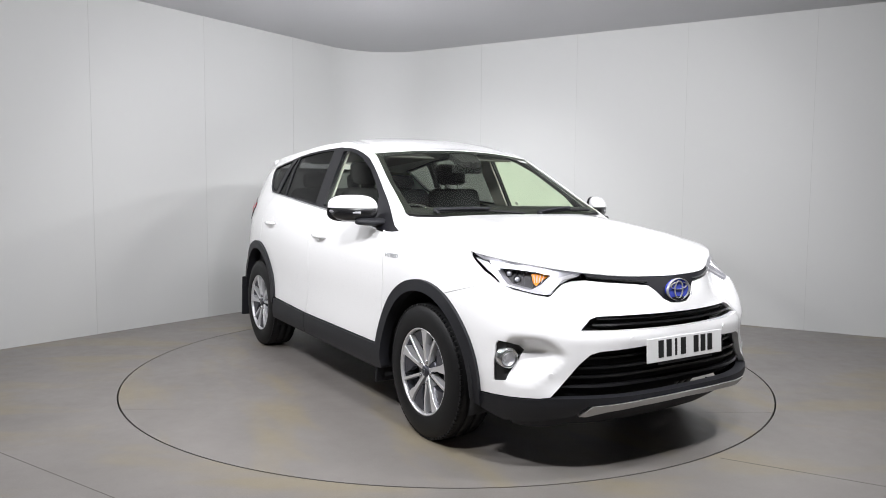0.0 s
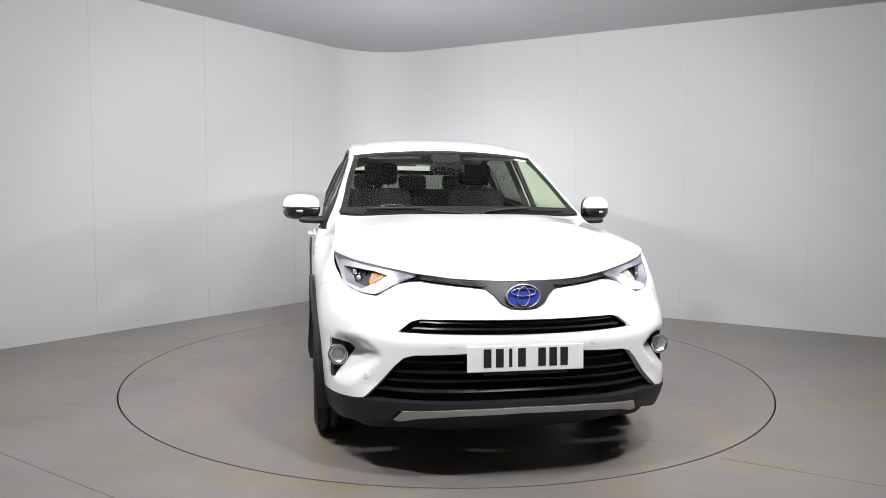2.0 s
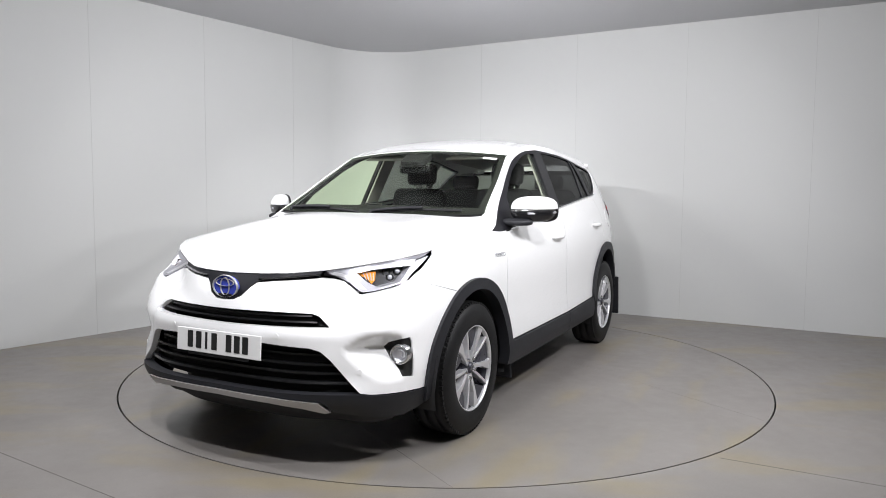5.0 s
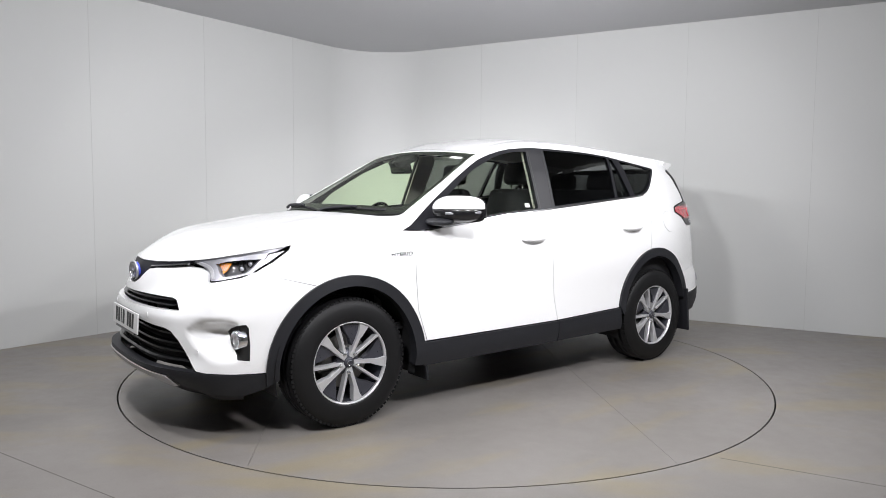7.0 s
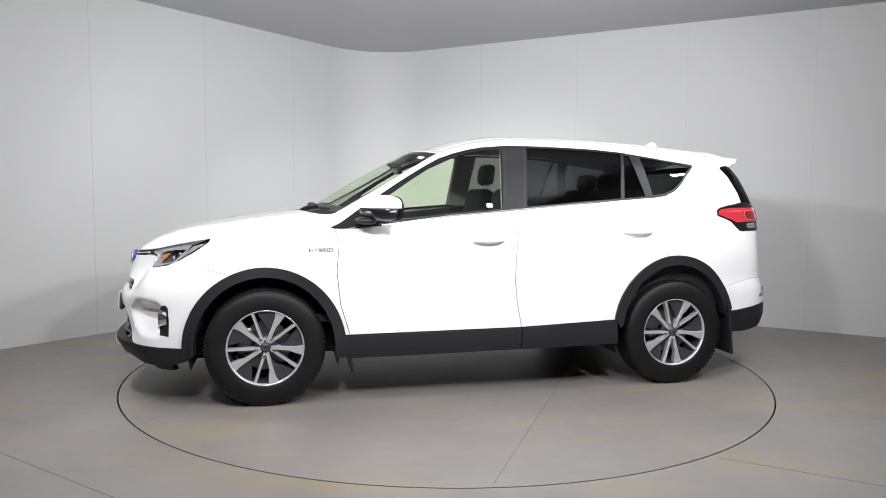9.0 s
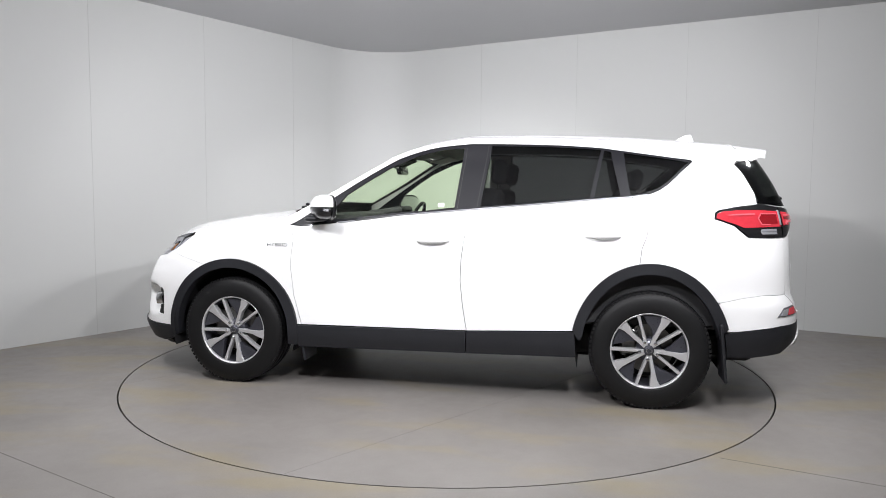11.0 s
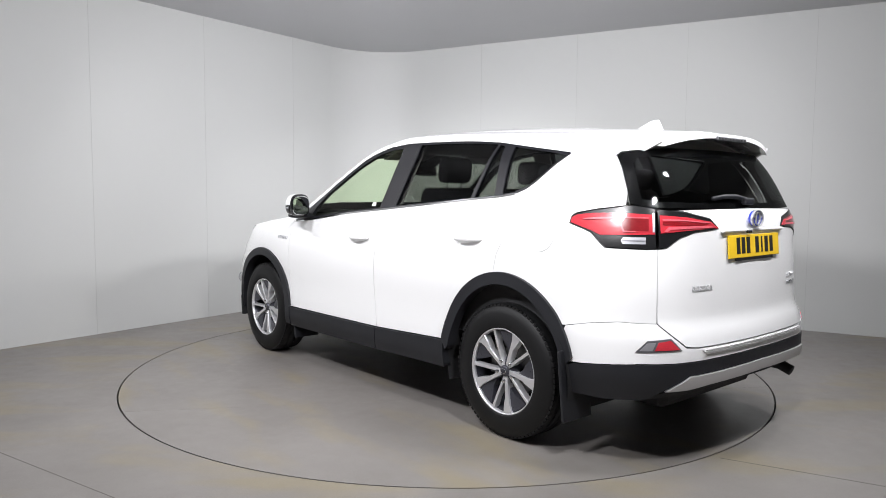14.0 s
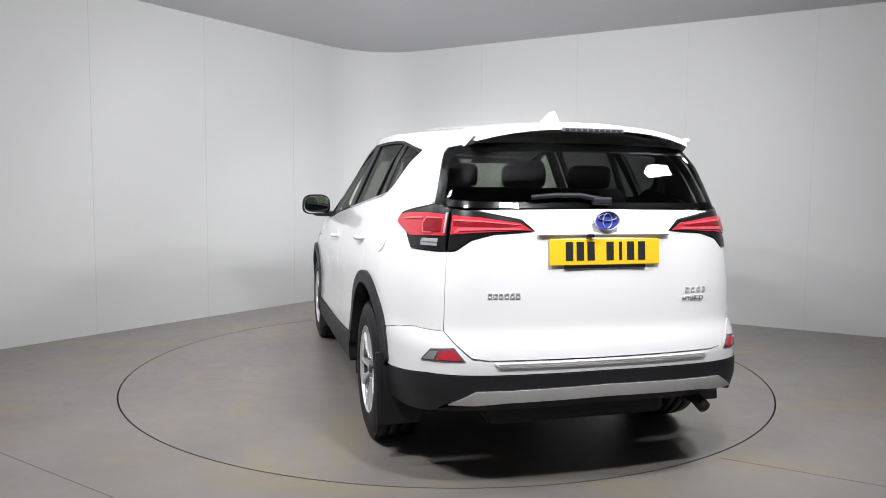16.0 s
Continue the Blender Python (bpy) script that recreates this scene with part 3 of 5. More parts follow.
DOOR_GAP = [(3.122, 0.428), (3.094, 0.58), (3.078, 0.733), (3.083, 0.87), (3.101, 1.02), (3.130, 1.166)]
front_door = [(2.044, 0.418), (1.989, 0.60), (1.968, 0.80), (1.983, 0.97), (1.957, 1.051), (2.02, 1.050), (2.18, 1.066), (2.34, 1.083), (2.50, 1.106), (2.68, 1.128), (2.87, 1.147)] + DOOR_GAP[::-1]
rear_gap = [(4.10, 1.252), (4.155, 1.17), (4.188, 1.084), (4.178, 1.02), (4.152, 0.955), (4.137, 0.829)]
rear_door = [(u + 0.002, z) for u, z in DOOR_GAP] + [(3.48, 1.199), (3.84, 1.233)] + rear_gap + arc(REAR_U, AXLE, 0.43, 0.49, 101, 167, 20)
front_doors = panel("front_door", front_door, PAINT, car, both=True)
rear_doors = panel("rear_door", rear_door, PAINT, car, both=True)

DLO_TOP = [(1.925, 1.052), (1.99, 1.083), (2.17, 1.202), (2.35, 1.326), (2.45, 1.388), (2.54, 1.440), (2.63, 1.487), (2.73, 1.524), (2.82, 1.549), (2.91, 1.566), (3.11, 1.583), (3.31, 1.581), (3.51, 1.577), (3.71, 1.569), (3.91, 1.553), (4.12, 1.523), (4.30, 1.497), (4.44, 1.478), (4.452, 1.468)]
DLO_REAR = [(4.43, 1.440), (4.37, 1.385), (4.31, 1.330), (4.255, 1.292), (4.19, 1.268), (4.10, 1.254)]
GATE_GLASS_SIDE = [(4.87, 1.219), (4.845, 1.28), (4.80, 1.36), (4.765, 1.425), (4.748, 1.455)]
body_side = (DLO_TOP + DLO_REAR + [(u + 0.002, z) for u, z in rear_gap[1:]] + arc(REAR_U, AXLE, 0.43, 0.49, 99, 38, 20) + [(4.60, 0.648), (4.72, 0.672), (4.86, 0.690), (5.048, 0.690)]
             + [(5.048, 1.022), (4.99, 1.020), (4.77, 1.022), (4.735, 1.05), (4.69, 1.090), (4.64, 1.108), (4.571, 1.129), (4.576, 1.166), (4.602, 1.182), (4.70, 1.200), (4.85, 1.219)]
             + GATE_GLASS_SIDE[1:] + [(4.79, 1.474), (4.98, 1.480)] + edge_line(4.98, 1.93, 74))
panel("body_side", body_side, PAINT, car, both=True)

# Bumpers
FOG = [(0.784, 0.562), (0.815, 0.584), (0.92, 0.602), (0.985, 0.608), (0.997, 0.59), (1.003, 0.50), (1.000, 0.425), (0.93, 0.434), (0.836, 0.502)]
GRILLE_UP = mirror_pts([(0.0, 0.657), (0.31, 0.660), (0.50, 0.662), (0.588, 0.663), (0.592, 0.668), (0.535, 0.709), (0.491, 0.719), (0.32, 0.722), (0.0, 0.724)])
GRILLE_LOW_TOP = [(0.0, 0.590), (0.27, 0.582), (0.50, 0.573), (0.55, 0.560), (0.60, 0.520), (0.735, 0.376)]
front_bumper = mirror_pts([(0.0, 0.764), (0.06, 0.768), (0.105, 0.788), (0.14, 0.825), (0.175, 0.848), (0.25, 0.856), (0.40, 0.864), (0.505, 0.871)] + LAMP_LOW + [(1.379, 0.7755)] + arc(FRONT_U, AXLE, 0.455, 0.46, 112, 178, 20)
                          + [(1.10, 0.358), (0.93, 0.362), (0.78, 0.369)] + GRILLE_LOW_TOP[::-1])
panel("front_bumper", front_bumper, PAINT, car, holes=[GRILLE_UP, FOG, [(-u, z) for u, z in FOG]], depth=0.03, step=0.018)
low_front = mirror_pts([(0.0, 0.377), (0.30, 0.376), (0.55, 0.376), (0.75, 0.373), (0.78, 0.366), (0.93, 0.359), (1.09, 0.353), (1.095, 0.28), (0.97, 0.240), (0.80, 0.255), (0.62, 0.285), (0.56, 0.338), (0.30, 0.352), (0.0, 0.356)])
panel("lower_bumper", low_front, CLADDING, car, "dark grey textured plastic lower bumper", out=0.004, depth=0.05)
panel("skid_plate", mirror_pts([(0.0, 0.355), (0.30, 0.351), (0.545, 0.338), (0.605, 0.284), (0.57, 0.279), (0.47, 0.304), (0.30, 0.320), (0.0, 0.327)]), SILVER, car, "silver painted skid plate", out=0.010, depth=0.05)
panel("bumper_underside", mirror_pts([(0.0, 0.327), (0.30, 0.320), (0.47, 0.304), (0.62, 0.27), (0.97, 0.235), (0.97, 0.20), (0.0, 0.20)]), DARK, car, "black plastic under the bumper", out=-0.05, depth=0.05)

for u, z in ((0.33, 0.622), (0.735, 0.470)):
    for flip in (False, True):
        link_part("parking_sensor", panel_mesh("parking_sensor", arc(u, z, 0.012, 0.012, 0, 330, 11), gap=0, depth=0.004, out=0.0018, flip=flip, step=0.02), PAINT, car, "small round white parking sensor")

# Lower grille
panel("grille_backing", mirror_pts(GRILLE_LOW_TOP + [(0.55, 0.376), (0.0, 0.376)]), DARK, car, out=-0.075, depth=0.02)
for z, half in ((0.415, 0.70), (0.455, 0.655), (0.495, 0.615), (0.535, 0.57), (0.568, 0.52)):
    panel("grille_slat", mirror_pts([(0.0, z + 0.009), (half - 0.012, z + 0.007), (half, z - 0.005), (0.0, z - 0.004)]), GLOSS_BLACK, car, out=-0.022 - 0.02 * (z > 0.5), depth=0.035)
# Upper grille
panel("grille_backing", GRILLE_UP, DARK, car, out=-0.06, depth=0.02)
for z, half in ((0.683, 0.53), (0.708, 0.50)):
    panel("grille_slat", mirror_pts([(0.0, z + 0.005), (half - 0.01, z + 0.004), (half, z - 0.004), (0.0, z - 0.005)]), GLOSS_BLACK, car, out=-0.016, depth=0.03)
# The black bar between the lamps, with its chrome strips and the badge
nose_bar = mirror_pts([(0.0, 0.767), (0.06, 0.771), (0.103, 0.791), (0.138, 0.828), (0.173, 0.851), (0.25, 0.859), (0.40, 0.867), (0.508, 0.876)] + edge_line(0.53, 0.0, 16, 0.004))
panel("nose_bar", nose_bar, WINDOW_TRIM, car, "gloss black bar between the headlamps", depth=0.03, out=-0.004)
panel("chrome_strip", [(0.17, 0.866), (0.30, 0.876), (0.520, 0.892), (0.515, 0.884), (0.30, 0.868), (0.20, 0.862)], CHROME, car, both=True, out=0.004, depth=0.012, gap=0.0)


def emblem(x, z, ry, rz, face):
    """A blue oval badge with a chrome rim and plain chrome rings."""
    bm = bmesh.new()
    lathe(bm, [(0.0, 0.008), (0.9, 0.008), (0.94, 0.0), (0.94, -0.008), (0.0, -0.008)], 40, axis="x")
    bmesh.ops.transform(bm, matrix=Matrix.Translation((x, 0, z)) @ Matrix.Diagonal((face, ry, rz, 1)), verts=bm.verts)
    badge = part("badge", bm, BLUE, car, "blue oval badge with chrome rings", smooth=False)
    for name, sy, sz, cz in (("badge_rim", 1.0, 1.0, 0.0), ("badge_ring", 0.36, 0.80, 0.0), ("badge_ring", 0.74, 0.34, 0.34)):
        bm = bmesh.new()
        w = 0.10
        lathe(bm, [(1.0, 0.004), (1.0 - w / 2, 0.017), (1.0 - w, 0.004)], 40, axis="x", closed=True)
        bmesh.ops.transform(bm, matrix=Matrix.Translation((x, 0, z + cz * rz)) @ Matrix.Diagonal((face, ry * sy, rz * sz, 1)), verts=bm.verts)
        part(name, bm, ALLOY, badge, smooth=True, at=(0, 0, 0))
    return badge


emblem(2.142, 0.824, 0.078, 0.054, 1)

# Headlamps
def headlamp(flip):
    side = -1 if flip else 1
    lens = link_part("headlamp", panel_mesh("headlamp", HEADLAMP, gap=0.002, depth=0.004, out=0.0, flip=flip), GLASS_LAMP, car, "clear headlamp with chrome inner frame and amber bulb")
    lens.visible_shadow = False

    def piece(name, outline, mat, out, depth, label=""):
        link_part(name, panel_mesh(name, outline, gap=0.0, depth=depth, out=out, flip=flip, step=0.02), mat, lens, label, at=(0, 0, 0))

    bowl = [(1.105, 0.925), (1.03, 0.878), (0.985, 0.853), (0.85, 0.834), (0.79, 0.856), (0.728, 0.892), (0.811, 0.909), (0.95, 0.918)]
    piece("housing", HEADLAMP, LAMP_GREY, -0.078, 0.01)
    piece("lamp_brow", bonnet_line + [(1.16, 0.957), (1.05, 0.950), (0.80, 0.926), (0.57, 0.897)], LAMP_GREY, -0.010, 0.05)
    link_part("light_guide", panel_mesh("light_guide", [(0.557, 0.893), (0.656, 0.910), (0.80, 0.924), (1.049, 0.947), (1.145, 0.957), (1.095, 0.897), (1.018, 0.853), (0.903, 0.832), (0.775, 0.814), (0.755, 0.820), (0.70, 0.850), (0.630, 0.872)],
              holes=[bowl], gap=0.0, depth=0.045, out=-0.012, flip=flip, step=0.02), REFLECTOR, lens, "bright chrome lamp frame", at=(0, 0, 0))
    piece("light_strip", [(0.570, 0.889), (0.655, 0.874), (0.712, 0.852), (0.765, 0.826), (0.79, 0.826), (0.745, 0.856), (0.685, 0.882), (0.60, 0.899)], ALLOY, -0.008, 0.012, "bright daytime light strip")
    piece("side_marker", [(1.150, 0.950), (1.215, 0.965), (1.135, 0.912), (1.060, 0.872), (1.085, 0.890)], REFLECTOR, -0.020, 0.02)
    piece("lamp_screen", bowl, TRIM, -0.055, 0.012, "dark lamp bowl")
    piece("indicator", [(0.739, 0.888), (0.765, 0.899), (0.845, 0.899), (0.840, 0.862), (0.822, 0.848), (0.797, 0.866)], AMBER, -0.034, 0.016, "amber indicator reflector")
    for k in range(4):
        piece("indicator_rib", [(0.765 + 0.02 * k, 0.893), (0.769 + 0.02 * k, 0.893), (0.792 + 0.013 * k, 0.862), (0.788 + 0.013 * k, 0.862)], REFLECTOR, -0.028, 0.006)
    for u, z, r, name, mat in ((1.030, 0.898, 0.013, "projector_lens", REFLECTOR), (0.962, 0.873, 0.013, "projector_lens", REFLECTOR), (0.945, 0.898, 0.017, "projector_lens", GLASS_LAMP)):
        p = skin(u, z, -0.048)[0]
        bm = bmesh.new()
        bmesh.ops.create_uvsphere(bm, u_segments=20, v_segments=12, radius=r)
        bmesh.ops.transform(bm, matrix=Matrix.Translation((p[0], p[1] * side, p[2])), verts=bm.verts)
        part(name, bm, mat, lens, smooth=True, at=(0, 0, 0))
        bm = bmesh.new()
        lathe(bm, [(r + 0.003, -0.01), (r + 0.005, 0.006), (r, 0.006), (r, -0.01)], 24, axis="x", closed=True)
        bmesh.ops.transform(bm, matrix=Matrix.Translation((p[0], p[1] * side, p[2])) @ pose(0, 0, 0, 0, 0, side * 35), verts=bm.verts)
        part("projector_ring", bm, GLOSS_BLACK, lens, smooth=True, at=(0, 0, 0))


headlamp(False)
headlamp(True)

# Fog lamps
def fog_lamp(flip):
    side = -1 if flip else 1
    back = link_part("fog_lamp", panel_mesh("fog_lamp", FOG, gap=-0.001, depth=0.020, out=-0.010, flip=flip, step=0.02), INK, car, "round fog lamp in a black corner bezel")
    m = Matrix.Translation((1.860, 0.786 * side, 0.532)) @ pose(0, 0, 0, 0, 0, side * 8)
    for name, prof, mat, sm in (("lamp_ring", [(0.048, -0.02), (0.046, 0.022), (0.038, 0.026), (0.036, 0.012)], CHROME, True), ("lamp_bowl", [(0.0, 0.010), (0.012, 0.012), (0.013, 0.006), (0.024, 0.010), (0.025, 0.004), (0.037, 0.014)], ALLOY, False),
                                ("lamp_lens", [(0.0, 0.026), (0.02, 0.024), (0.037, 0.016)], GLASS_LAMP, True)):
        bm = bmesh.new()
        lathe(bm, prof, 32, axis="x")
        bmesh.ops.transform(bm, matrix=m, verts=bm.verts)
        part(name, bm, mat, back, smooth=sm, at=(0, 0, 0))


fog_lamp(False)
fog_lamp(True)

# Bonnet, windscreen, roof
def bonnet(s, t):
    v = 2 * t - 1
    back = 1.085 - 0.215 * v**2
    x = back + (2.099 - back) * (1 - (1 - s) ** 1.7)
    e = EDGE_X(x)
    mid = BONNET_MID(x)[:, 0]
    y = v * np.maximum(e[:, 0] - 0.004, 0.0)
    swell = 0.010 * np.exp(-((np.abs(v) - 0.62) / 0.16) ** 2) * np.clip((x - 1.0) / 0.3, 0, 1) * np.clip((2.02 - x) / 0.25, 0, 1)
    return np.stack([x, y, mid - (mid - e[:, 1]) * np.abs(v) ** 2.7 + swell], -1)


sheet("bonnet", bonnet, 70, 61, PAINT, car, depth=0.005, inward=(-0.6, 0, -0.8))


def screen_at(v, t, out=0.0):
    """The windscreen: v across from -1 to 1, t up from 0 to 1."""
    low = np.stack([1.02 - 0.17 * v**2, 0.752 * v, 1.125 + 0.028 * v**2], -1)
    top = np.stack([0.275 - 0.075 * v**2, 0.630 * v, 1.560 - 0.036 * v**2], -1)
    p = low + (top - low) * t[:, None]
    p[:, 2] += 0.022 * 4 * t * (1 - t) * (1 - v**2) - 0.010 * v**4 * np.sin(np.pi * t)
    return p + np.array([0.5, 0, 0.866]) * out


frame_out = [(-1, 0), (1, 0), (1, 1), (-1, 1)]
frame_in = [(-0.93, 0.10), (-0.5, 0.13), (0, 0.14), (0.5, 0.13), (0.93, 0.10), (0.945, 0.5), (0.92, 0.93), (0.5, 0.955), (0, 0.955), (-0.5, 0.955), (-0.92, 0.93), (-0.945, 0.5)]
windscreen = panel("windscreen", frame_out, GLASS_CLEAR, car, "green-tinted glass windscreen", place=screen_at, step=0.08, gap=0.006, depth=0.004)[0]
windscreen.visible_shadow = False
link_part("screen_border", panel_mesh("screen_border", frame_out, holes=[frame_in], place=screen_at, step=0.06, gap=0.0, out=-0.0045, depth=0.004), INK, windscreen, "black border of the windscreen", at=(0, 0, 0))
link_part("sensor_mount", panel_mesh("sensor_mount", [(-0.16, 0.97), (0.16, 0.97), (0.12, 0.80), (-0.12, 0.80)], place=screen_at, step=0.06, out=-0.012, depth=0.04), DARK, windscreen, at=(0, 0, 0))
link_part("sticker", panel_mesh("sticker", [(0.76, 0.885), (0.90, 0.885), (0.90, 0.92), (0.76, 0.92)], place=screen_at, step=0.06, out=0.002, depth=0.001, gap=0), LABEL, windscreen, "small pale sticker", at=(0, 0, 0))


def roof(s, t):
    v = 2 * t - 1
    front = 0.258 - 0.073 * v**2
    x = front + (-1.99 - front) * s
    e = EDGE_X(x)
    mid = ROOF_MID(x)[:, 0]
    y = v * np.maximum(e[:, 0], 0.42)
    rise = np.abs(v) ** 2.6
    groove = 0.006 * np.exp(-((np.abs(v) - 0.86) / 0.03) ** 2)
    z = mid - (mid - e[:, 1]) * rise - groove
    head = 1.564 - 0.038 * v**2
    near = np.exp(-np.maximum(front - x, 0) / 0.06)
    return np.stack([x, y, z + (head - z) * near], -1)


sheet("roof", roof, 60, 61, PAINT, car, depth=0.008)


def lining(s, t):
    p = roof(0.06 + 0.90 * s, 0.03 + 0.94 * t)
    return p - [0, 0, 0.035]


sheet("roof_lining", lining, 30, 21, LINING, car, "pale fabric roof lining", depth=0.01)


def cowl(s, t):
    v = 2 * t - 1
    b = np.stack([1.10 - 0.165 * v**2, 0.725 * v, 1.118 - 0.02 * v**2], -1)
    a = np.stack([0.985 - 0.155 * v**2, 0.735 * v, 1.128 + 0.026 * v**2], -1)
    return a + (b - a) * s[:, None]


sheet("cowl", cowl, 6, 30, DARK, car, "black plastic cowl under the windscreen", depth=0.03)
for y0, y1, lift in ((-0.60, -0.02, 0.014), (0.08, 0.62, 0.014)):
    arm, blade = [], []
    for k in range(13):
        q = k / 12
        v = np.array([(y0 + (y1 - y0) * q) / 0.75])
        p = screen_at(v, np.array([0.015 + 0.03 * math.sin(q * math.pi) + 0.01 * q]), lift)[0]
        blade.append(tuple(p))
        if k < 8:
            arm.append(tuple(p + np.array([0.012, 0.0, 0.014])))
    bm = bmesh.new()
    tube(bm, blade, 0.008, 6)
    wiper = part("wiper", bm, DARK, car, "black windscreen wiper", smooth=True)
    bm = bmesh.new()
    tube(bm, [(arm[0][0] + 0.03, arm[0][1] + 0.01, arm[0][2] - 0.02)] + arm, 0.010, 6)
    part("wiper_arm", bm, CLADDING, wiper, smooth=True, at=(0, 0, 0))

# Side windows
GLASS_FRONT = [(2.215, 1.096), (2.34, 1.104), (2.68, 1.146), (3.020, 1.174), (3.055, 1.553), (2.92, 1.545), (2.82, 1.523), (2.74, 1.498), (2.56, 1.418), (2.44, 1.345), (2.30, 1.25), (2.235, 1.16)]
GLASS_REAR = [(3.185, 1.188), (3.48, 1.213), (3.845, 1.244), (3.905, 1.540), (3.70, 1.555), (3.45, 1.564), (3.235, 1.566)]
GLASS_FIXED = [(3.875, 1.246), (4.028, 1.259), (3.966, 1.527), (3.928, 1.535)]
GLASS_QUARTER = [(4.088, 1.266), (4.17, 1.278), (4.255, 1.310), (4.33, 1.365), (4.428, 1.462), (4.30, 1.484), (4.12, 1.509), (4.047, 1.520)]
surround = DLO_TOP + DLO_REAR + [(3.84, 1.235), (3.48, 1.201), (3.074, 1.165), (2.87, 1.149), (2.68, 1.130), (2.50, 1.108), (2.34, 1.085), (2.18, 1.068), (2.02, 1.053)]
for flip in (False, True):
    trim = link_part("window_surround", panel_mesh("window_surround", surround, holes=[GLASS_FRONT, GLASS_REAR, GLASS_FIXED, GLASS_QUARTER], gap=0.0015, depth=0.03, out=-0.004, flip=flip), WINDOW_TRIM, car, "black window surround with the pillars")
    for name, outline, mat in (("front_window", GLASS_FRONT, GLASS_CLEAR), ("rear_window", GLASS_REAR, GLASS_DARK), ("fixed_window", GLASS_FIXED, GLASS_DARK), ("quarter_window", GLASS_QUARTER, GLASS_DARK)):
        pane = link_part(name, panel_mesh(name, outline, gap=-0.004, depth=0.004, out=-0.012, flip=flip), mat, trim, "green-tinted glass pane" if mat is GLASS_CLEAR else "dark privacy glass pane", at=(0, 0, 0))
        pane.visible_shadow = False
    belt = [(2.04, 1.051), (2.34, 1.083), (2.68, 1.129), (3.07, 1.163), (3.48, 1.2), (3.84, 1.234), (4.09, 1.254), (4.19, 1.268)]
    link_part("belt_strip", panel_mesh("belt_strip", [(u, z - 0.003) for u, z in belt] + [(u, z + 0.005) for u, z in belt[::-1]], gap=0, depth=0.014, out=0.005, flip=flip), CHROME, car, "thin chrome strip under the side windows")
    for edge in ([(3.037, 1.172), (3.072, 1.555)], [(3.160, 1.183), (3.212, 1.57)]):
        (a, za), (b, zb) = edge
        link_part("pillar_groove", panel_mesh("pillar_groove", [(a, za), (a + 0.005, za), (b + 0.005, zb), (b, zb)], gap=0, depth=0.002, out=-0.0025, flip=flip), INK, trim, at=(0, 0, 0))

# Lower cladding and arches
for flip in (False, True):
    link_part("sill_cover", panel_mesh("sill_cover", [(2.00, 0.412), (3.121, 0.424), (3.119, 0.286), (2.02, 0.272)], depth=0.05, out=0.014, flip=flip), CLADDING, car, "dark grey plastic sill cover")
    link_part("sill_cover", panel_mesh("sill_cover", [(3.125, 0.424), (3.775, 0.450), (3.785, 0.297), (3.123, 0.286)], depth=0.05, out=0.014, flip=flip), CLADDING, car, "dark grey plastic sill cover")
    front_arch = arc(FRONT_U, AXLE, 0.472, 0.485, -7, 187, 44) + [(1.125, 0.30)] + arc(FRONT_U, AXLE, 0.405, 0.425, 184, -8, 40) + [(2.0, 0.28)]
    rear_arch = arc(REAR_U, AXLE, 0.460, 0.525, 17, 167, 44) + [(3.80, 0.40)] + arc(REAR_U, AXLE, 0.395, 0.46, 170, 12, 40)
    link_part("wheel_arch", panel_mesh("wheel_arch", front_arch, depth=0.06, out=0.018, flip=flip), CLADDING, car, "dark grey plastic wheel-arch trim")
    link_part("wheel_arch", panel_mesh("wheel_arch", rear_arch, depth=0.06, out=0.018, flip=flip), CLADDING, car, "dark grey plastic wheel-arch trim")
    s = -1 if flip else 1
    for x0, r, h in ((1.28, 0.435, 0.43), (-1.38, 0.43, 0.465)):
        bm = bmesh.new()
        outer = [(x0 + r * math.cos(radians(a)), AXLE + h * math.sin(radians(a))) for a in range(-15, 196, 6)]
        rows = [[bm.verts.new((x, s * y, z)) for x, z in outer] for y in (0.885, 0.72, 0.50)]
        for a, b in zip(rows, rows[1:]):
            for k in range(len(outer) - 1):
                bm.faces.new((a[k], a[k + 1], b[k + 1], b[k]))
        bm.faces.new(rows[-1])
        part("arch_liner", bm, DARK, car, "black wheel-arch liner", smooth=True)
    for x, y, z, w, h in ((0.795, 0.80, 0.330, 0.20, 0.30), (-1.79, 0.81, 0.36, 0.21, 0.34)):
        bm = bmesh.new()
        box(bm, (0.018, w, h), (x, s * y, z), (0, 6 if x < 0 else 10, 0), 0.006)
        part("mud_flap", bm, CLADDING, car, "black rubber mud flap")

# Rear of the car
gate = mirror_pts([(U1, 0.580), (5.26, 0.580), (5.19, 0.588), (5.052, 0.69), (5.0495, 0.85), (5.049, 1.020), (5.10, 1.025), (5.18, 1.070), (5.28, 1.095), (5.40, 1.102), (5.468, 1.110), (5.41, 1.160), (5.21, 1.196), (5.33, 1.200), (U1, 1.204)], U1)
panel("tailgate", gate, PAINT, car, "white tailgate with wide rear window", depth=0.03, gap=0.0004)
gate_glass = mirror_pts([(U1, 1.207), (5.33, 1.204), (5.06, 1.206), (4.875, 1.222)] + [(u + 0.006, z) for u, z in GATE_GLASS_SIDE[1:]] + [(4.80, 1.470), (4.98, 1.482), (5.3, 1.492), (U1, 1.497)], U1)
pane = panel("tailgate_window", gate_glass, GLASS_DARK, car, "dark privacy glass in the tailgate", depth=0.004, out=-0.003)[0]
pane.visible_shadow = False
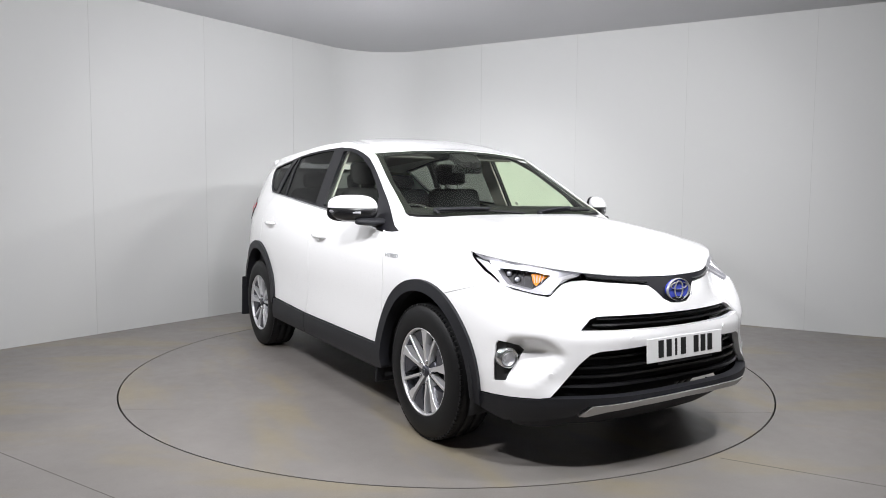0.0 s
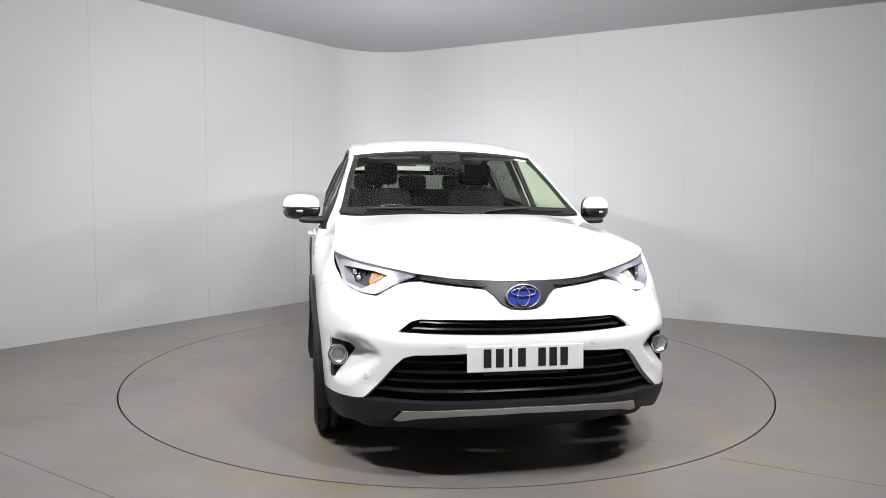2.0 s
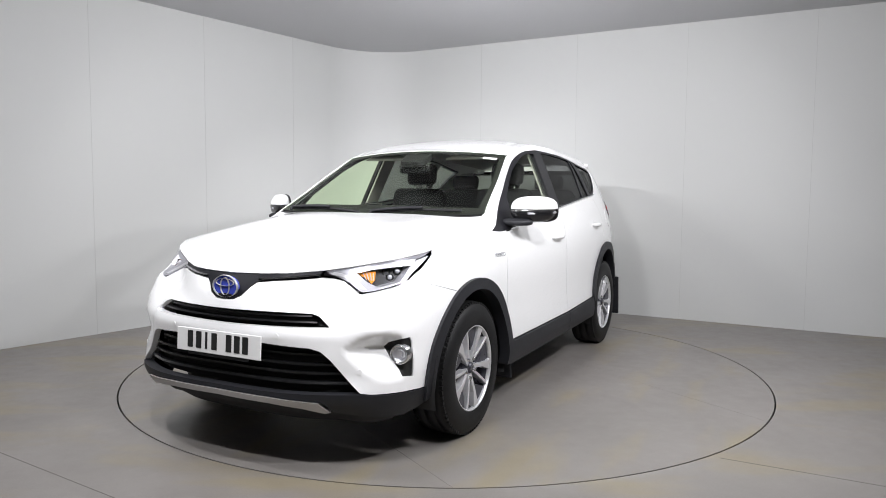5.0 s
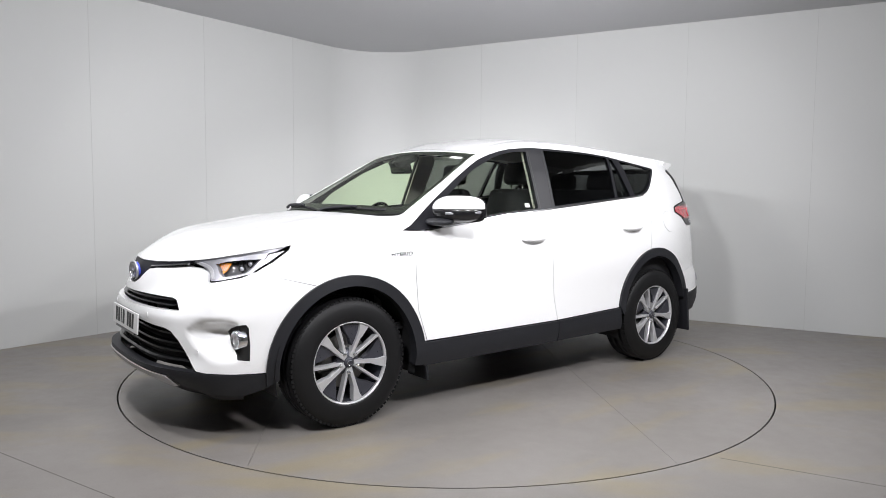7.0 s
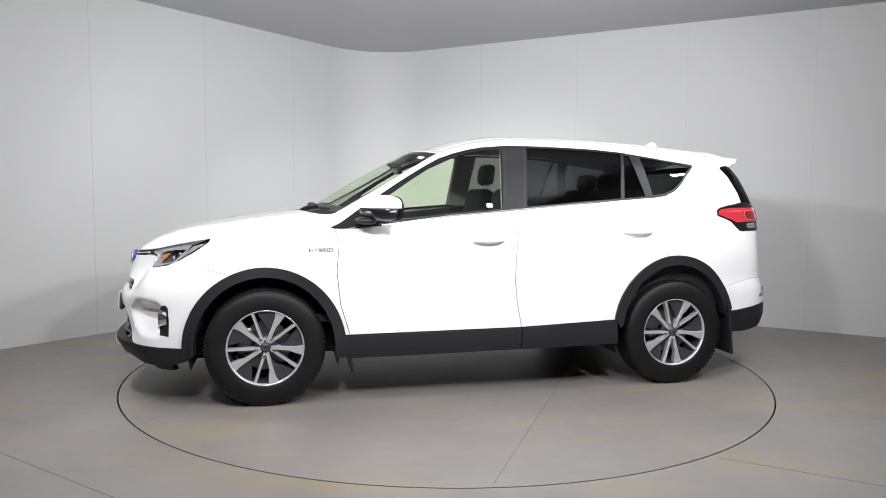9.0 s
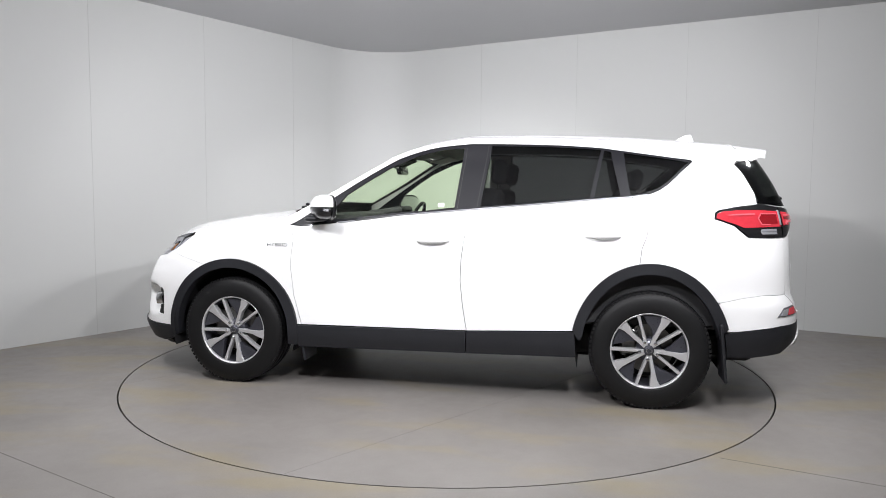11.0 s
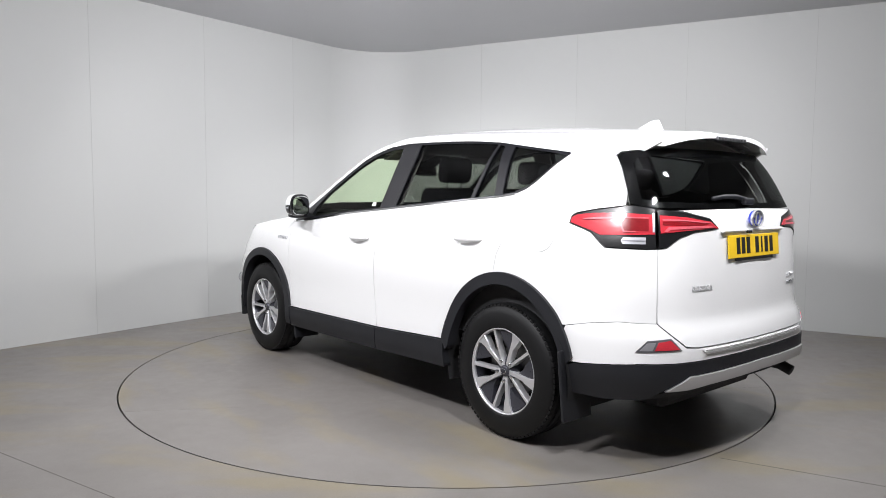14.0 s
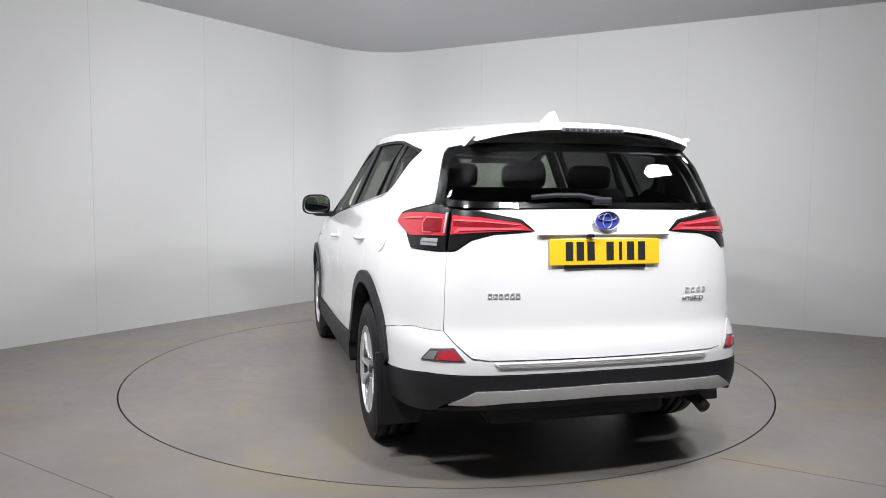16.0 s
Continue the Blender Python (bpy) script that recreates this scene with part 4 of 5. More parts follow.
inner = mirror_pts([(U1, 1.235), (5.33, 1.235), (5.06, 1.24), (4.955, 1.25), (4.93, 1.30), (4.86, 1.41), (4.92, 1.440), (5.2, 1.448), (U1, 1.452)], U1)
link_part("window_border", panel_mesh("window_border", gate_glass, holes=[inner], depth=0.006, out=-0.0075, gap=0.003), GLOSS_BLACK, pane, "black border of the rear glass", at=(0, 0, 0))
rear_bumper = mirror_pts([(U1, 0.574), (5.26, 0.574), (5.19, 0.580), (5.048, 0.6885), (4.86, 0.6888), (4.72, 0.6708), (4.601, 0.6468)] + arc(REAR_U, AXLE, 0.43, 0.49, 31, 16, 6) + [(4.70, 0.482), (4.98, 0.513), (5.21, 0.518), (U1, 0.523)], U1)
panel("rear_bumper", rear_bumper, PAINT, car, depth=0.03, gap=0.0003)
rear_low = mirror_pts([(U1, 0.520), (5.21, 0.515), (4.98, 0.510), (4.70, 0.479), (4.625, 0.468), (4.63, 0.33), (4.80, 0.325), (5.0, 0.345), (5.08, 0.388), (5.21, 0.454), (U1, 0.464)], U1)
panel("lower_bumper", rear_low, CLADDING, car, "dark grey textured plastic lower bumper", out=0.004, depth=0.05)
panel("skid_plate", mirror_pts([(U1, 0.463), (5.21, 0.452), (5.085, 0.386), (5.20, 0.388), (5.33, 0.400), (U1, 0.410)], U1), SILVER, car, "silver painted rear skid plate", out=0.012, depth=0.05)
panel("bumper_underside", mirror_pts([(U1, 0.408), (5.33, 0.398), (5.0, 0.345), (4.75, 0.325), (4.75, 0.31), (5.2, 0.345), (U1, 0.36)], U1), DARK, car, "black plastic under the bumper", out=-0.05, depth=0.05)
step = panel("step_plate", mirror_pts([(U1, 0.570), (5.28, 0.567), (5.31, 0.545), (U1, 0.548)], U1), PAINT, car, "ribbed steel step plate on the bumper", out=0.006, depth=0.01)[0]
for z in (0.551, 0.558, 0.565):
    link_part("rib", panel_mesh("rib", mirror_pts([(U1, z + 0.0022), (5.30, z + 0.0008), (5.30, z - 0.002), (U1, z - 0.0008)], U1), gap=0, depth=0.004, out=0.008), SILVER, step, at=(0, 0, 0))

LAMP_SIDE = [(5.040, 1.026), (4.99, 1.024), (4.775, 1.026), (4.74, 1.055), (4.695, 1.094), (4.642, 1.112), (4.576, 1.133), (4.581, 1.163), (4.605, 1.178), (4.70, 1.196), (4.85, 1.215), (4.90, 1.219), (5.040, 1.204)]
LAMP_GATE = [(5.056, 1.026), (5.10, 1.030), (5.18, 1.075), (5.28, 1.099), (5.40, 1.106), (5.462, 1.112), (5.41, 1.156), (5.21, 1.191), (5.056, 1.203)]
# The PINK strips are light streaks on the lenses, put in as colour
for flip in (False, True):
    for name, outline, reds in (("tail_lamp", LAMP_SIDE, [("red_lens", RED, 0.003, [(5.035, 1.09), (4.80, 1.083), (4.74, 1.082), (4.69, 1.103), (4.643, 1.116), (4.582, 1.136), (4.586, 1.160), (4.612, 1.173), (4.70, 1.182), (4.85, 1.184), (5.035, 1.178)]),
                                                          ("reflector_strip", RED_DEEP, 0.006, [(5.00, 1.105), (4.86, 1.105), (4.84, 1.135), (4.86, 1.16), (5.00, 1.158)]),
                                                          ("painted_gleam", PINK, 0.0075, [(5.00, 1.166), (4.86, 1.167), (4.836, 1.136), (4.858, 1.098), (4.93, 1.098), (4.93, 1.103), (4.864, 1.104), (4.844, 1.136), (4.864, 1.161), (5.00, 1.161)]),
                                                          ("painted_gleam", PINK, 0.0075, [(4.82, 1.158), (4.66, 1.151), (4.64, 1.155), (4.72, 1.163), (4.82, 1.166)]),
                                                          ("seam_lens", REFLECTOR, 0.0072, [(5.034, 1.100), (5.022, 1.100), (5.022, 1.186), (5.034, 1.186)]),
                                                          ("clear_lens", REFLECTOR, 0.001, [(4.985, 1.045), (4.86, 1.044), (4.85, 1.060), (4.86, 1.074), (4.985, 1.076)]),
                                                          ("lens_bar", LAMP_GREY, 0.003, [(4.985, 1.058), (4.855, 1.057), (4.855, 1.061), (4.985, 1.062)])]),
                                ("gate_lamp", LAMP_GATE, [("red_lens", RED, 0.003, [(5.066, 1.095), (5.20, 1.105), (5.40, 1.114), (5.452, 1.114), (5.40, 1.145), (5.22, 1.168), (5.066, 1.176)]),
                                                          ("reflector_strip", RED_DEEP, 0.005, [(5.08, 1.132), (5.30, 1.128), (5.38, 1.132), (5.30, 1.142), (5.08, 1.148)]),
                                                          ("painted_gleam", PINK, 0.0065, [(5.085, 1.104), (5.11, 1.125), (5.26, 1.127), (5.40, 1.124), (5.42, 1.119), (5.25, 1.116), (5.12, 1.112), (5.10, 1.100)]),
                                                          ("painted_gleam", PINK, 0.0065, [(5.08, 1.160), (5.21, 1.157), (5.38, 1.142), (5.40, 1.137), (5.21, 1.150), (5.08, 1.152)])])):
        base = link_part(name, panel_mesh(name, outline, depth=0.03, out=0.004, flip=flip, step=0.02), GLOSS_BLACK, car, "red and smoked tail lamp")
        for pname, mat, out, o in reds:
            link_part(pname, panel_mesh(pname, o, depth=0.008, out=0.005 + out, gap=0.0, flip=flip, step=0.02), mat, base, at=(0, 0, 0))
    r = link_part("rear_reflector", panel_mesh("rear_reflector", [(4.945, 0.562), (5.0, 0.617), (5.112, 0.628), (5.165, 0.573)], depth=0.012, out=0.004, flip=flip, step=0.02), LAMP_GREY, car, "red and clear reflector in the bumper")
    link_part("red_lens", panel_mesh("red_lens", [(5.03, 0.572), (5.05, 0.612), (5.108, 0.622), (5.155, 0.577)], depth=0.01, out=0.007, gap=0.002, flip=flip, step=0.02), RED, r, at=(0, 0, 0))
    link_part("clear_lens", panel_mesh("clear_lens", [(4.96, 0.568), (5.0, 0.608), (5.043, 0.612), (5.024, 0.571)], depth=0.01, out=0.007, gap=0.002, flip=flip, step=0.02), REFLECTOR, r, at=(0, 0, 0))

emblem(-2.250, 1.156, 0.060, 0.042, -1)
bm = bmesh.new()
box(bm, (0.030, 0.62, 0.016), (-2.238, 0, 1.101), (0, -14, 0), 0.007)
part("handle_garnish", bm, PAINT, car, "white grip bar over the number plate")
bm = bmesh.new()
box(bm, (0.02, 0.030, 0.014), (-2.258, 0.075, 1.092), (0, 0, 0), 0.004)
part("reversing_camera", bm, GLOSS_BLACK, car, "small black reversing camera")


def number_plate(x, z, tilt, mat, face, label):
    """A number plate whose characters are plain bars."""
    bm = bmesh.new()
    box(bm, (0.008, 0.520, 0.111), (0, 0, 0), (0, 0, 0), 0.003)
    ob = part("number_plate", bm, mat, car, label, at=(x, SIDE, z))
    ob.rotation_euler = (0, radians(tilt), 0)
    for y in (-0.172, -0.118, -0.070, -0.020, 0.070, 0.120, 0.170):
        bm = bmesh.new()
        box(bm, (0.002, 0.034 if abs(y + 0.07) > 0.01 else 0.014, 0.079), (face * 0.0045, y, 0.004), (0, 0, 0))
        part("plate_bar", bm, INK, ob, at=(0, 0, 0))
    bm = bmesh.new()
    box(bm, (0.010, 0.38, 0.014), (-face * 0.003, 0, -0.062))
    part("plate_backing", bm, GLOSS_BLACK, ob, at=(0, 0, 0))
    return ob


number_plate(2.203, 0.564, -3, PLATE_WHITE, 1, "white number plate with plain dark bars")
number_plate(-2.250, 1.022, 5, PLATE_YELLOW, -1, "yellow number plate with plain dark bars")

# Spoiler, fin, rear wiper
def spoiler(s, t):
    v = 2 * t - 1
    x = -1.88 - (0.23 - 0.06 * np.abs(v) ** 3) * s
    y = v * (0.575 - 0.055 * s)
    z = ROOF_MID(np.full_like(s, -1.93))[:, 0] - 0.058 * np.abs(v) ** 2.6 - 0.030 * s + 0.004
    return np.stack([x, y, z], -1)


wing = sheet("spoiler", spoiler, 10, 41, PAINT, car, "white roof spoiler over the rear window", depth=0.022)
for sgn in (-1, 1):
    bm = bmesh.new()
    side = [(-1.86, 1.540), (-2.05, 1.533), (-2.045, 1.515), (-1.96, 1.470), (-1.90, 1.462)]
    a = [bm.verts.new((x, sgn * (0.572 - 0.24 * max(0, -1.88 - x)), z)) for x, z in side]
    b = [bm.verts.new((x, sgn * (0.556 - 0.24 * max(0, -1.88 - x) - 0.02 * (1.53 - z) / 0.07), z)) for x, z in side]
    bm.faces.new(a)
    bm.faces.new(b[::-1])
    for k in range(5):
        bm.faces.new((a[k], a[(k + 1) % 5], b[(k + 1) % 5], b[k]))
    part("spoiler_side", bm, PAINT, wing, at=(0, 0, 0))
bm = bmesh.new()
box(bm, (0.02, 0.30, 0.020), (-2.105, 0, 1.549), (0, 0, 0), 0.004)
lamp = part("high_brake_lamp", bm, LAMP_GREY, wing, "grey high-level brake lamp", at=(0, 0, 0))
for k in range(10):
    bm = bmesh.new()
    box(bm, (0.004, 0.018, 0.010), (-2.116, -0.126 + 0.028 * k, 1.549), (0, 0, 0), 0.001)
    part("lamp_cell", bm, DARK, lamp, at=(0, 0, 0))
bm = bmesh.new()
prof = [(-1.50, 0.0, 0.028), (-1.58, 0.020, 0.026), (-1.645, 0.058, 0.008), (-1.685, 0.060, 0.006), (-1.705, 0.0, 0.026)]
z0 = 1.618
left = [bm.verts.new((x, w, z0 + h)) for x, h, w in prof]
right = [bm.verts.new((x, -w, z0 + h)) for x, h, w in prof]
for k in range(4):
    bm.faces.new((left[k], left[k + 1], right[k + 1], right[k]))
bm.faces.new(left[::-1])
bm.faces.new(right)
part("roof_aerial", bm, PAINT, car, "white shark-fin aerial on the roof")
p = [tuple(skin(np.array([U1 + u]), np.array([z]), 0.02)[0]) for u, z in ((0.03, 1.235), (0.0, 1.245), (-0.10, 1.262), (-0.22, 1.262), (-0.33, 1.252))]
bm = bmesh.new()
tube(bm, p, 0.011, 8)
rear_wiper = part("rear_wiper", bm, CLADDING, car, "black rear wiper", smooth=True)
bm = bmesh.new()
box(bm, (0.03, 0.09, 0.035), (p[1][0], p[1][1], p[1][2] - 0.006), (0, 0, 0), 0.01)
part("wiper_hub", bm, CLADDING, rear_wiper, at=(0, 0, 0))

# Handles, fuel flap, badges
for u, z, length in ((2.905, 0.977, 0.21), (3.93, 1.024, 0.21)):
    for flip in (False, True):
        s = -1 if flip else 1
        cup = link_part("handle_cup", panel_mesh("handle_cup", arc(u + 0.015, z + 0.010, 0.062, 0.036, 0, 345, 23), depth=0.004, out=0.0015, gap=0, flip=flip, step=0.02), PAINT, car)
        bm = bmesh.new()
        n = 14
        rings = []
        for k in range(n + 1):
            q = k / n
            c = skin(u - length / 2 + length * q, z + 0.004 * (q - 0.5), 0.006 + 0.030 * math.sin(math.pi * q) ** 0.5)[0]
            h = 0.006 + 0.011 * math.sin(math.pi * q) ** 0.6
            rings.append([bm.verts.new((c[0], s * (c[1] + dy), c[2] + dz)) for dy, dz in ((-0.008, -h), (0.004, -h * 0.8), (0.008, 0), (0.004, h * 0.8), (-0.008, h))])
        for a, b in zip(rings, rings[1:]):
            for j in range(5):
                bm.faces.new((a[j], a[(j + 1) % 5], b[(j + 1) % 5], b[j]))
        bm.faces.new(rings[0])
        bm.faces.new(rings[-1][::-1])
        part("door_handle", bm, PAINT, car, "white pull door handle", smooth=True)
ring = arc(4.425, 1.063, 0.077, 0.077, 0, 351, 40)
panel("fuel_flap", ring, PAINT, car, "round white fuel flap", out=0.0035, depth=0.006, gap=0.0)
panel("fuel_flap_gap", arc(4.425, 1.063, 0.080, 0.080, 0, 351, 40), JOINT, car, out=0.0006, depth=0.003, gap=0.0, holes=[arc(4.425, 1.063, 0.0765, 0.0765, 0, 351, 40)])


def lettering(name, text, size, place, parent, mat, label):
    """Raised letters in the built-in font."""
    data = bpy.data.curves.new(name, "FONT")
    data.body, data.size, data.extrude, data.align_x, data.align_y = text, size, 0.002, "CENTER", "CENTER"
    data.materials.append(mat)
    ob = new(name, data)
    ob.parent = parent
    ob.matrix_basis = Matrix.Translation((0, SIDE, 0)) @ place
    tagged(ob, label)
    return ob


for flip in (False, True):
    s = -1 if flip else 1
    c = skin(1.875, 0.926, 0.002)[0]
    lettering("badge_letters", "HYBRID", 0.040, Matrix.Translation((c[0], s * c[1], c[2])) @ pose(0, 0, 0, 83, 0, 180 if s > 0 else 0) @ Matrix.Diagonal((1.05, 0.8, 1, 1)), car, CHROME, "chrome letters on the wing")
c = skin(2 * U1 - 5.335, 0.808, 0.003)[0]
lettering("badge_letters", "HYBRID", 0.034, Matrix.Translation((c[0], -abs(c[1]), c[2])) @ pose(0, 0, 0, 90, 0, -83) @ Matrix.Diagonal((1.0, 0.75, 1, 1)), car, CHROME, "chrome letters on the tailgate")
for us, z in (([5.265 + 0.025 * k for k in range(6)], 0.841), ([2 * U1 - 5.265 - 0.034 * k for k in range(4)], 0.845)):
    for u in us:
        panel("badge_bar", [(u - 0.009, z - 0.012), (u + 0.009, z - 0.012), (u + 0.009, z + 0.012), (u - 0.009, z + 0.012)], ALLOY, car, holes=[[(u - 0.004, z - 0.006), (u + 0.004, z - 0.006), (u + 0.004, z + 0.006), (u - 0.004, z + 0.006)]], out=0.003, depth=0.004, gap=0, step=0.05)

# Door mirrors
def rounded(bm, centre, front, back, wide, up, down, power=2.8, n=32, m=18):
    """A rounded shell: blunt ends, its own reach to each side."""
    bmesh.ops.create_uvsphere(bm, u_segments=n, v_segments=m, radius=1)
    for v in bm.verts:
        c = [math.copysign(abs(k) ** (2 / power), k) for k in v.co]
        c = Vector(c) * (1 / max(1e-6, sum(abs(k) ** power for k in c)) ** (1 / power))
        x, y, z = c
        v.co = (centre[0] + x * (front if x > 0 else back), centre[1] + y * wide, centre[2] + z * (up if z > 0 else down))


def sweep(bm):
    """Sweeps the mirror's shell back towards its outer end."""
    for v in bm.verts:
        v.co.x = 0.655 + (v.co.x - 0.615) * 0.80 - 0.60 * (abs(v.co.y) - 0.88)


for s in (1, -1):
    bm = bmesh.new()
    rounded(bm, (0.615, s * 0.965, 1.180), 0.118, 0.058, 0.114, 0.074, 0.008)
    for v in bm.verts:
        v.co.z -= 0.35 * max(0.0, v.co.x - 0.64) ** 1.2 * (v.co.z > 1.185)
        v.co.x -= 0.25 * max(0.0, abs(v.co.y) - 0.99)
    sweep(bm)
    mirror = part("door_mirror", bm, PAINT, car, "white and black folding door mirror", smooth=True)
    bm = bmesh.new()
    rounded(bm, (0.612, s * 0.960, 1.172), 0.113, 0.060, 0.111, 0.004, 0.072)
    sweep(bm)
    part("mirror_base", bm, GLOSS_BLACK, mirror, smooth=True, at=(0, 0, 0))
    bm = bmesh.new()
    rounded(bm, (0.545, s * 0.965, 1.166), 0.002, 0.004, 0.098, 0.072, 0.058, 3.2)
    sweep(bm)
    part("mirror_glass", bm, MIRROR, mirror, "mirror glass", smooth=True, at=(0, 0, 0))
    bm = bmesh.new()
    rounded(bm, (0.566, s * 0.965, 1.163), 0.016, 0.019, 0.113, 0.089, 0.066, 3.2)
    sweep(bm)
    part("mirror_rim", bm, GLOSS_BLACK, mirror, smooth=True, at=(0, 0, 0))
    bm = bmesh.new()
    tube(bm, [(0.722, s * 0.955, 1.152), (0.715, s * 0.99, 1.153), (0.690, s * 1.03, 1.155), (0.650, s * 1.060, 1.157), (0.610, s * 1.070, 1.159)], 0.009, 8)
    sweep(bm)
    part("mirror_indicator", bm, REFLECTOR, mirror, "clear indicator strip", smooth=True, at=(0, 0, 0))
    bm = bmesh.new()
    rounded(bm, (0.685, s * 0.885, 1.098), 0.068, 0.055, 0.095, 0.026, 0.020)
    part("mirror_arm", bm, CLADDING, mirror, smooth=True, at=(0, 0, 0))

# Wheels
TYRE_R = 0.352
wheel = new("wheel")
wheel.parent = car
tagged(wheel, "ten-spoke machined alloy wheel with black tyre")
bm = bmesh.new()
lathe(bm, [(0.222, 0.088), (0.2255, 0.1055), (0.234, 0.109), (0.262, 0.112), (0.300, 0.110), (0.328, 0.100), (0.345, 0.084), (TYRE_R, 0.066), (TYRE_R, 0.034), (0.346, 0.031), (0.346, 0.026), (TYRE_R, 0.023), (TYRE_R, -0.023), (0.346, -0.026), (0.346, -0.031), (TYRE_R, -0.034), (TYRE_R, -0.066),
           (0.345, -0.084), (0.328, -0.100), (0.300, -0.110), (0.262, -0.112), (0.222, -0.090)], 72, closed=True)
part("tyre", bm, RUBBER, wheel, "black rubber road tyre", smooth=True)
bm = bmesh.new()
for k in range(80):
    for sgn, off in ((1, 0), (-1, 2.25)):
        a = 4.5 * k + off
        m = Matrix.Rotation(radians(a), 4, "Y") @ Matrix.Translation((TYRE_R - 0.0125, sgn * 0.078, 0))
        bmesh.ops.create_cube(bm, size=1, matrix=m @ Matrix.Diagonal((0.017, 0.030, 0.018, 1)))
tagged(part("tread_pattern", bm, RUBBER, wheel), kind="stuff")
bm = bmesh.new()
lathe(bm, [(0.224, 0.100), (0.2255, 0.104), (0.2235, 0.106), (0.2185, 0.103), (0.2155, 0.094), (0.213, 0.080), (0.226, 0.070)], 72)
part("rim", bm, ALLOY, wheel, "machined alloy rim", smooth=True)
bm = bmesh.new()
lathe(bm, [(0.2135, 0.085), (0.2055, 0.058), (0.1985, -0.085)], 60)
part("rim_barrel", bm, ALLOY_DARK, wheel, smooth=True)


def spoke_solid(edge_a, edge_b, y0, y1, deep):
    """A spoke between two edge lines, each a list of (radius, sideways) along the spoke's own ray."""
    bm = bmesh.new()
    rows = []
    for (ra, wa), (rb, wb) in zip(edge_a, edge_b):
        q = ((ra + rb) / 2 - 0.03) / 0.19
        y = y0 + (y1 - y0) * math.sin(min(q, 1.0) * math.pi / 2)
        d = 0.004 if wa < wb else -0.004
        rows.append([bm.verts.new(p) for p in ((-ra, y - deep, wa - d), (-ra, y - 0.002, wa - d / 3), (-ra, y, wa), (-rb, y, wb), (-rb, y - 0.002, wb + d / 3), (-rb, y - deep, wb + d))])
    for a, b in zip(rows, rows[1:]):
        for k in range(6):
            bm.faces.new((a[k], a[(k + 1) % 6], b[(k + 1) % 6], b[k]))
    bm.faces.new(rows[0])
    bm.faces.new(rows[-1][::-1])
    return bm


for k in range(5):
    slim = spoke_solid([(0.030, -0.002), (0.08, -0.003), (0.15, -0.005), (0.2165, -0.008)], [(0.030, 0.013), (0.08, 0.010), (0.15, 0.007), (0.2165, 0.006)], 0.078, 0.098, 0.034)
    broad = spoke_solid([(0.030, -0.010), (0.08, -0.009), (0.138, -0.011), (0.160, -0.020), (0.2135, -0.034)], [(0.030, 0.009), (0.08, 0.009), (0.138, 0.010), (0.180, 0.012), (0.2150, 0.022)], 0.080, 0.099, 0.036)
    pocket = spoke_solid([(0.090, 0.006), (0.12, 0.008), (0.165, 0.012), (0.2155, 0.020)], [(0.090, 0.014), (0.122, 0.042), (0.140, 0.074), (0.176, 0.122)], 0.056, 0.088, 0.030)
    for name, bm, mat, label, ray in (("spoke", slim, ALLOY, "slim machined alloy spoke", 38), ("spoke", broad, ALLOY, "machined alloy spoke with a broad tip", 68), ("spoke_pocket", pocket, ALLOY_DARK, "grey painted pocket of the spoke", 68)):
        bmesh.ops.transform(bm, matrix=Matrix.Rotation(radians(ray + 72 * k), 4, "Y"), verts=bm.verts)
        part(name, bm, mat, wheel, label)
    bm = bmesh.new()
    c = Matrix.Rotation(radians(72 * k + 50), 4, "Y") @ Vector((-0.055, 0.078, 0))
    lathe(bm, [(0.0, 0.014), (0.009, 0.013), (0.0125, 0.004), (0.013, -0.02)], 8, centre=c)
    part("wheel_nut", bm, CHROME, wheel, smooth=True)
bm = bmesh.new()
lathe(bm, [(0.0, 0.076), (0.036, 0.076), (0.046, 0.070), (0.066, 0.062), (0.074, 0.048), (0.074, 0.02)], 40)
part("hub", bm, ALLOY_DARK, wheel, smooth=True)
bm = bmesh.new()
lathe(bm, [(0.0, 0.094), (0.020, 0.092), (0.029, 0.086), (0.031, 0.06)], 32)
cap = part("centre_cap", bm, ALLOY_DARK, wheel, "grey centre cap with a chrome ring", smooth=True)
bm = bmesh.new()
lathe(bm, [(0.020, 0.093), (0.018, 0.097), (0.015, 0.095)], 28, closed=True)
bmesh.ops.transform(bm, matrix=Matrix.Diagonal((1, 1, 0.7, 1)), verts=bm.verts)
part("cap_ring", bm, CHROME, cap, smooth=True, at=(0, 0, 0))
bm = bmesh.new()
lathe(bm, [(0.05, 0.012), (0.148, 0.012), (0.148, -0.012), (0.05, -0.012)], 48, closed=True)
part("brake_disc", bm, STEEL, wheel, "steel brake disc")
bm = bmesh.new()
box(bm, (0.10, 0.07, 0.17), (0.115, 0.0, 0.03), (0, 0, 0), 0.02)
part("brake_caliper", bm, STEEL, wheel)
bm = bmesh.new()
lathe(bm, [(0.0, -0.07), (0.19, -0.07), (0.19, -0.09), (0.0, -0.09)], 40)
part("wheel_back", bm, DARK, wheel)
WHEEL_Y = 0.785
wheel.matrix_basis = pose(1.28, SIDE + WHEEL_Y, TYRE_R, 0, 0, 0)
copy_thing(wheel, pose(-1.38, SIDE + WHEEL_Y, TYRE_R, 0, -2, 0))
copy_thing(wheel, pose(1.28, SIDE - WHEEL_Y, TYRE_R, 0, 21, 180))
copy_thing(wheel, pose(-1.38, SIDE - WHEEL_Y, TYRE_R, 0, 40, 180))

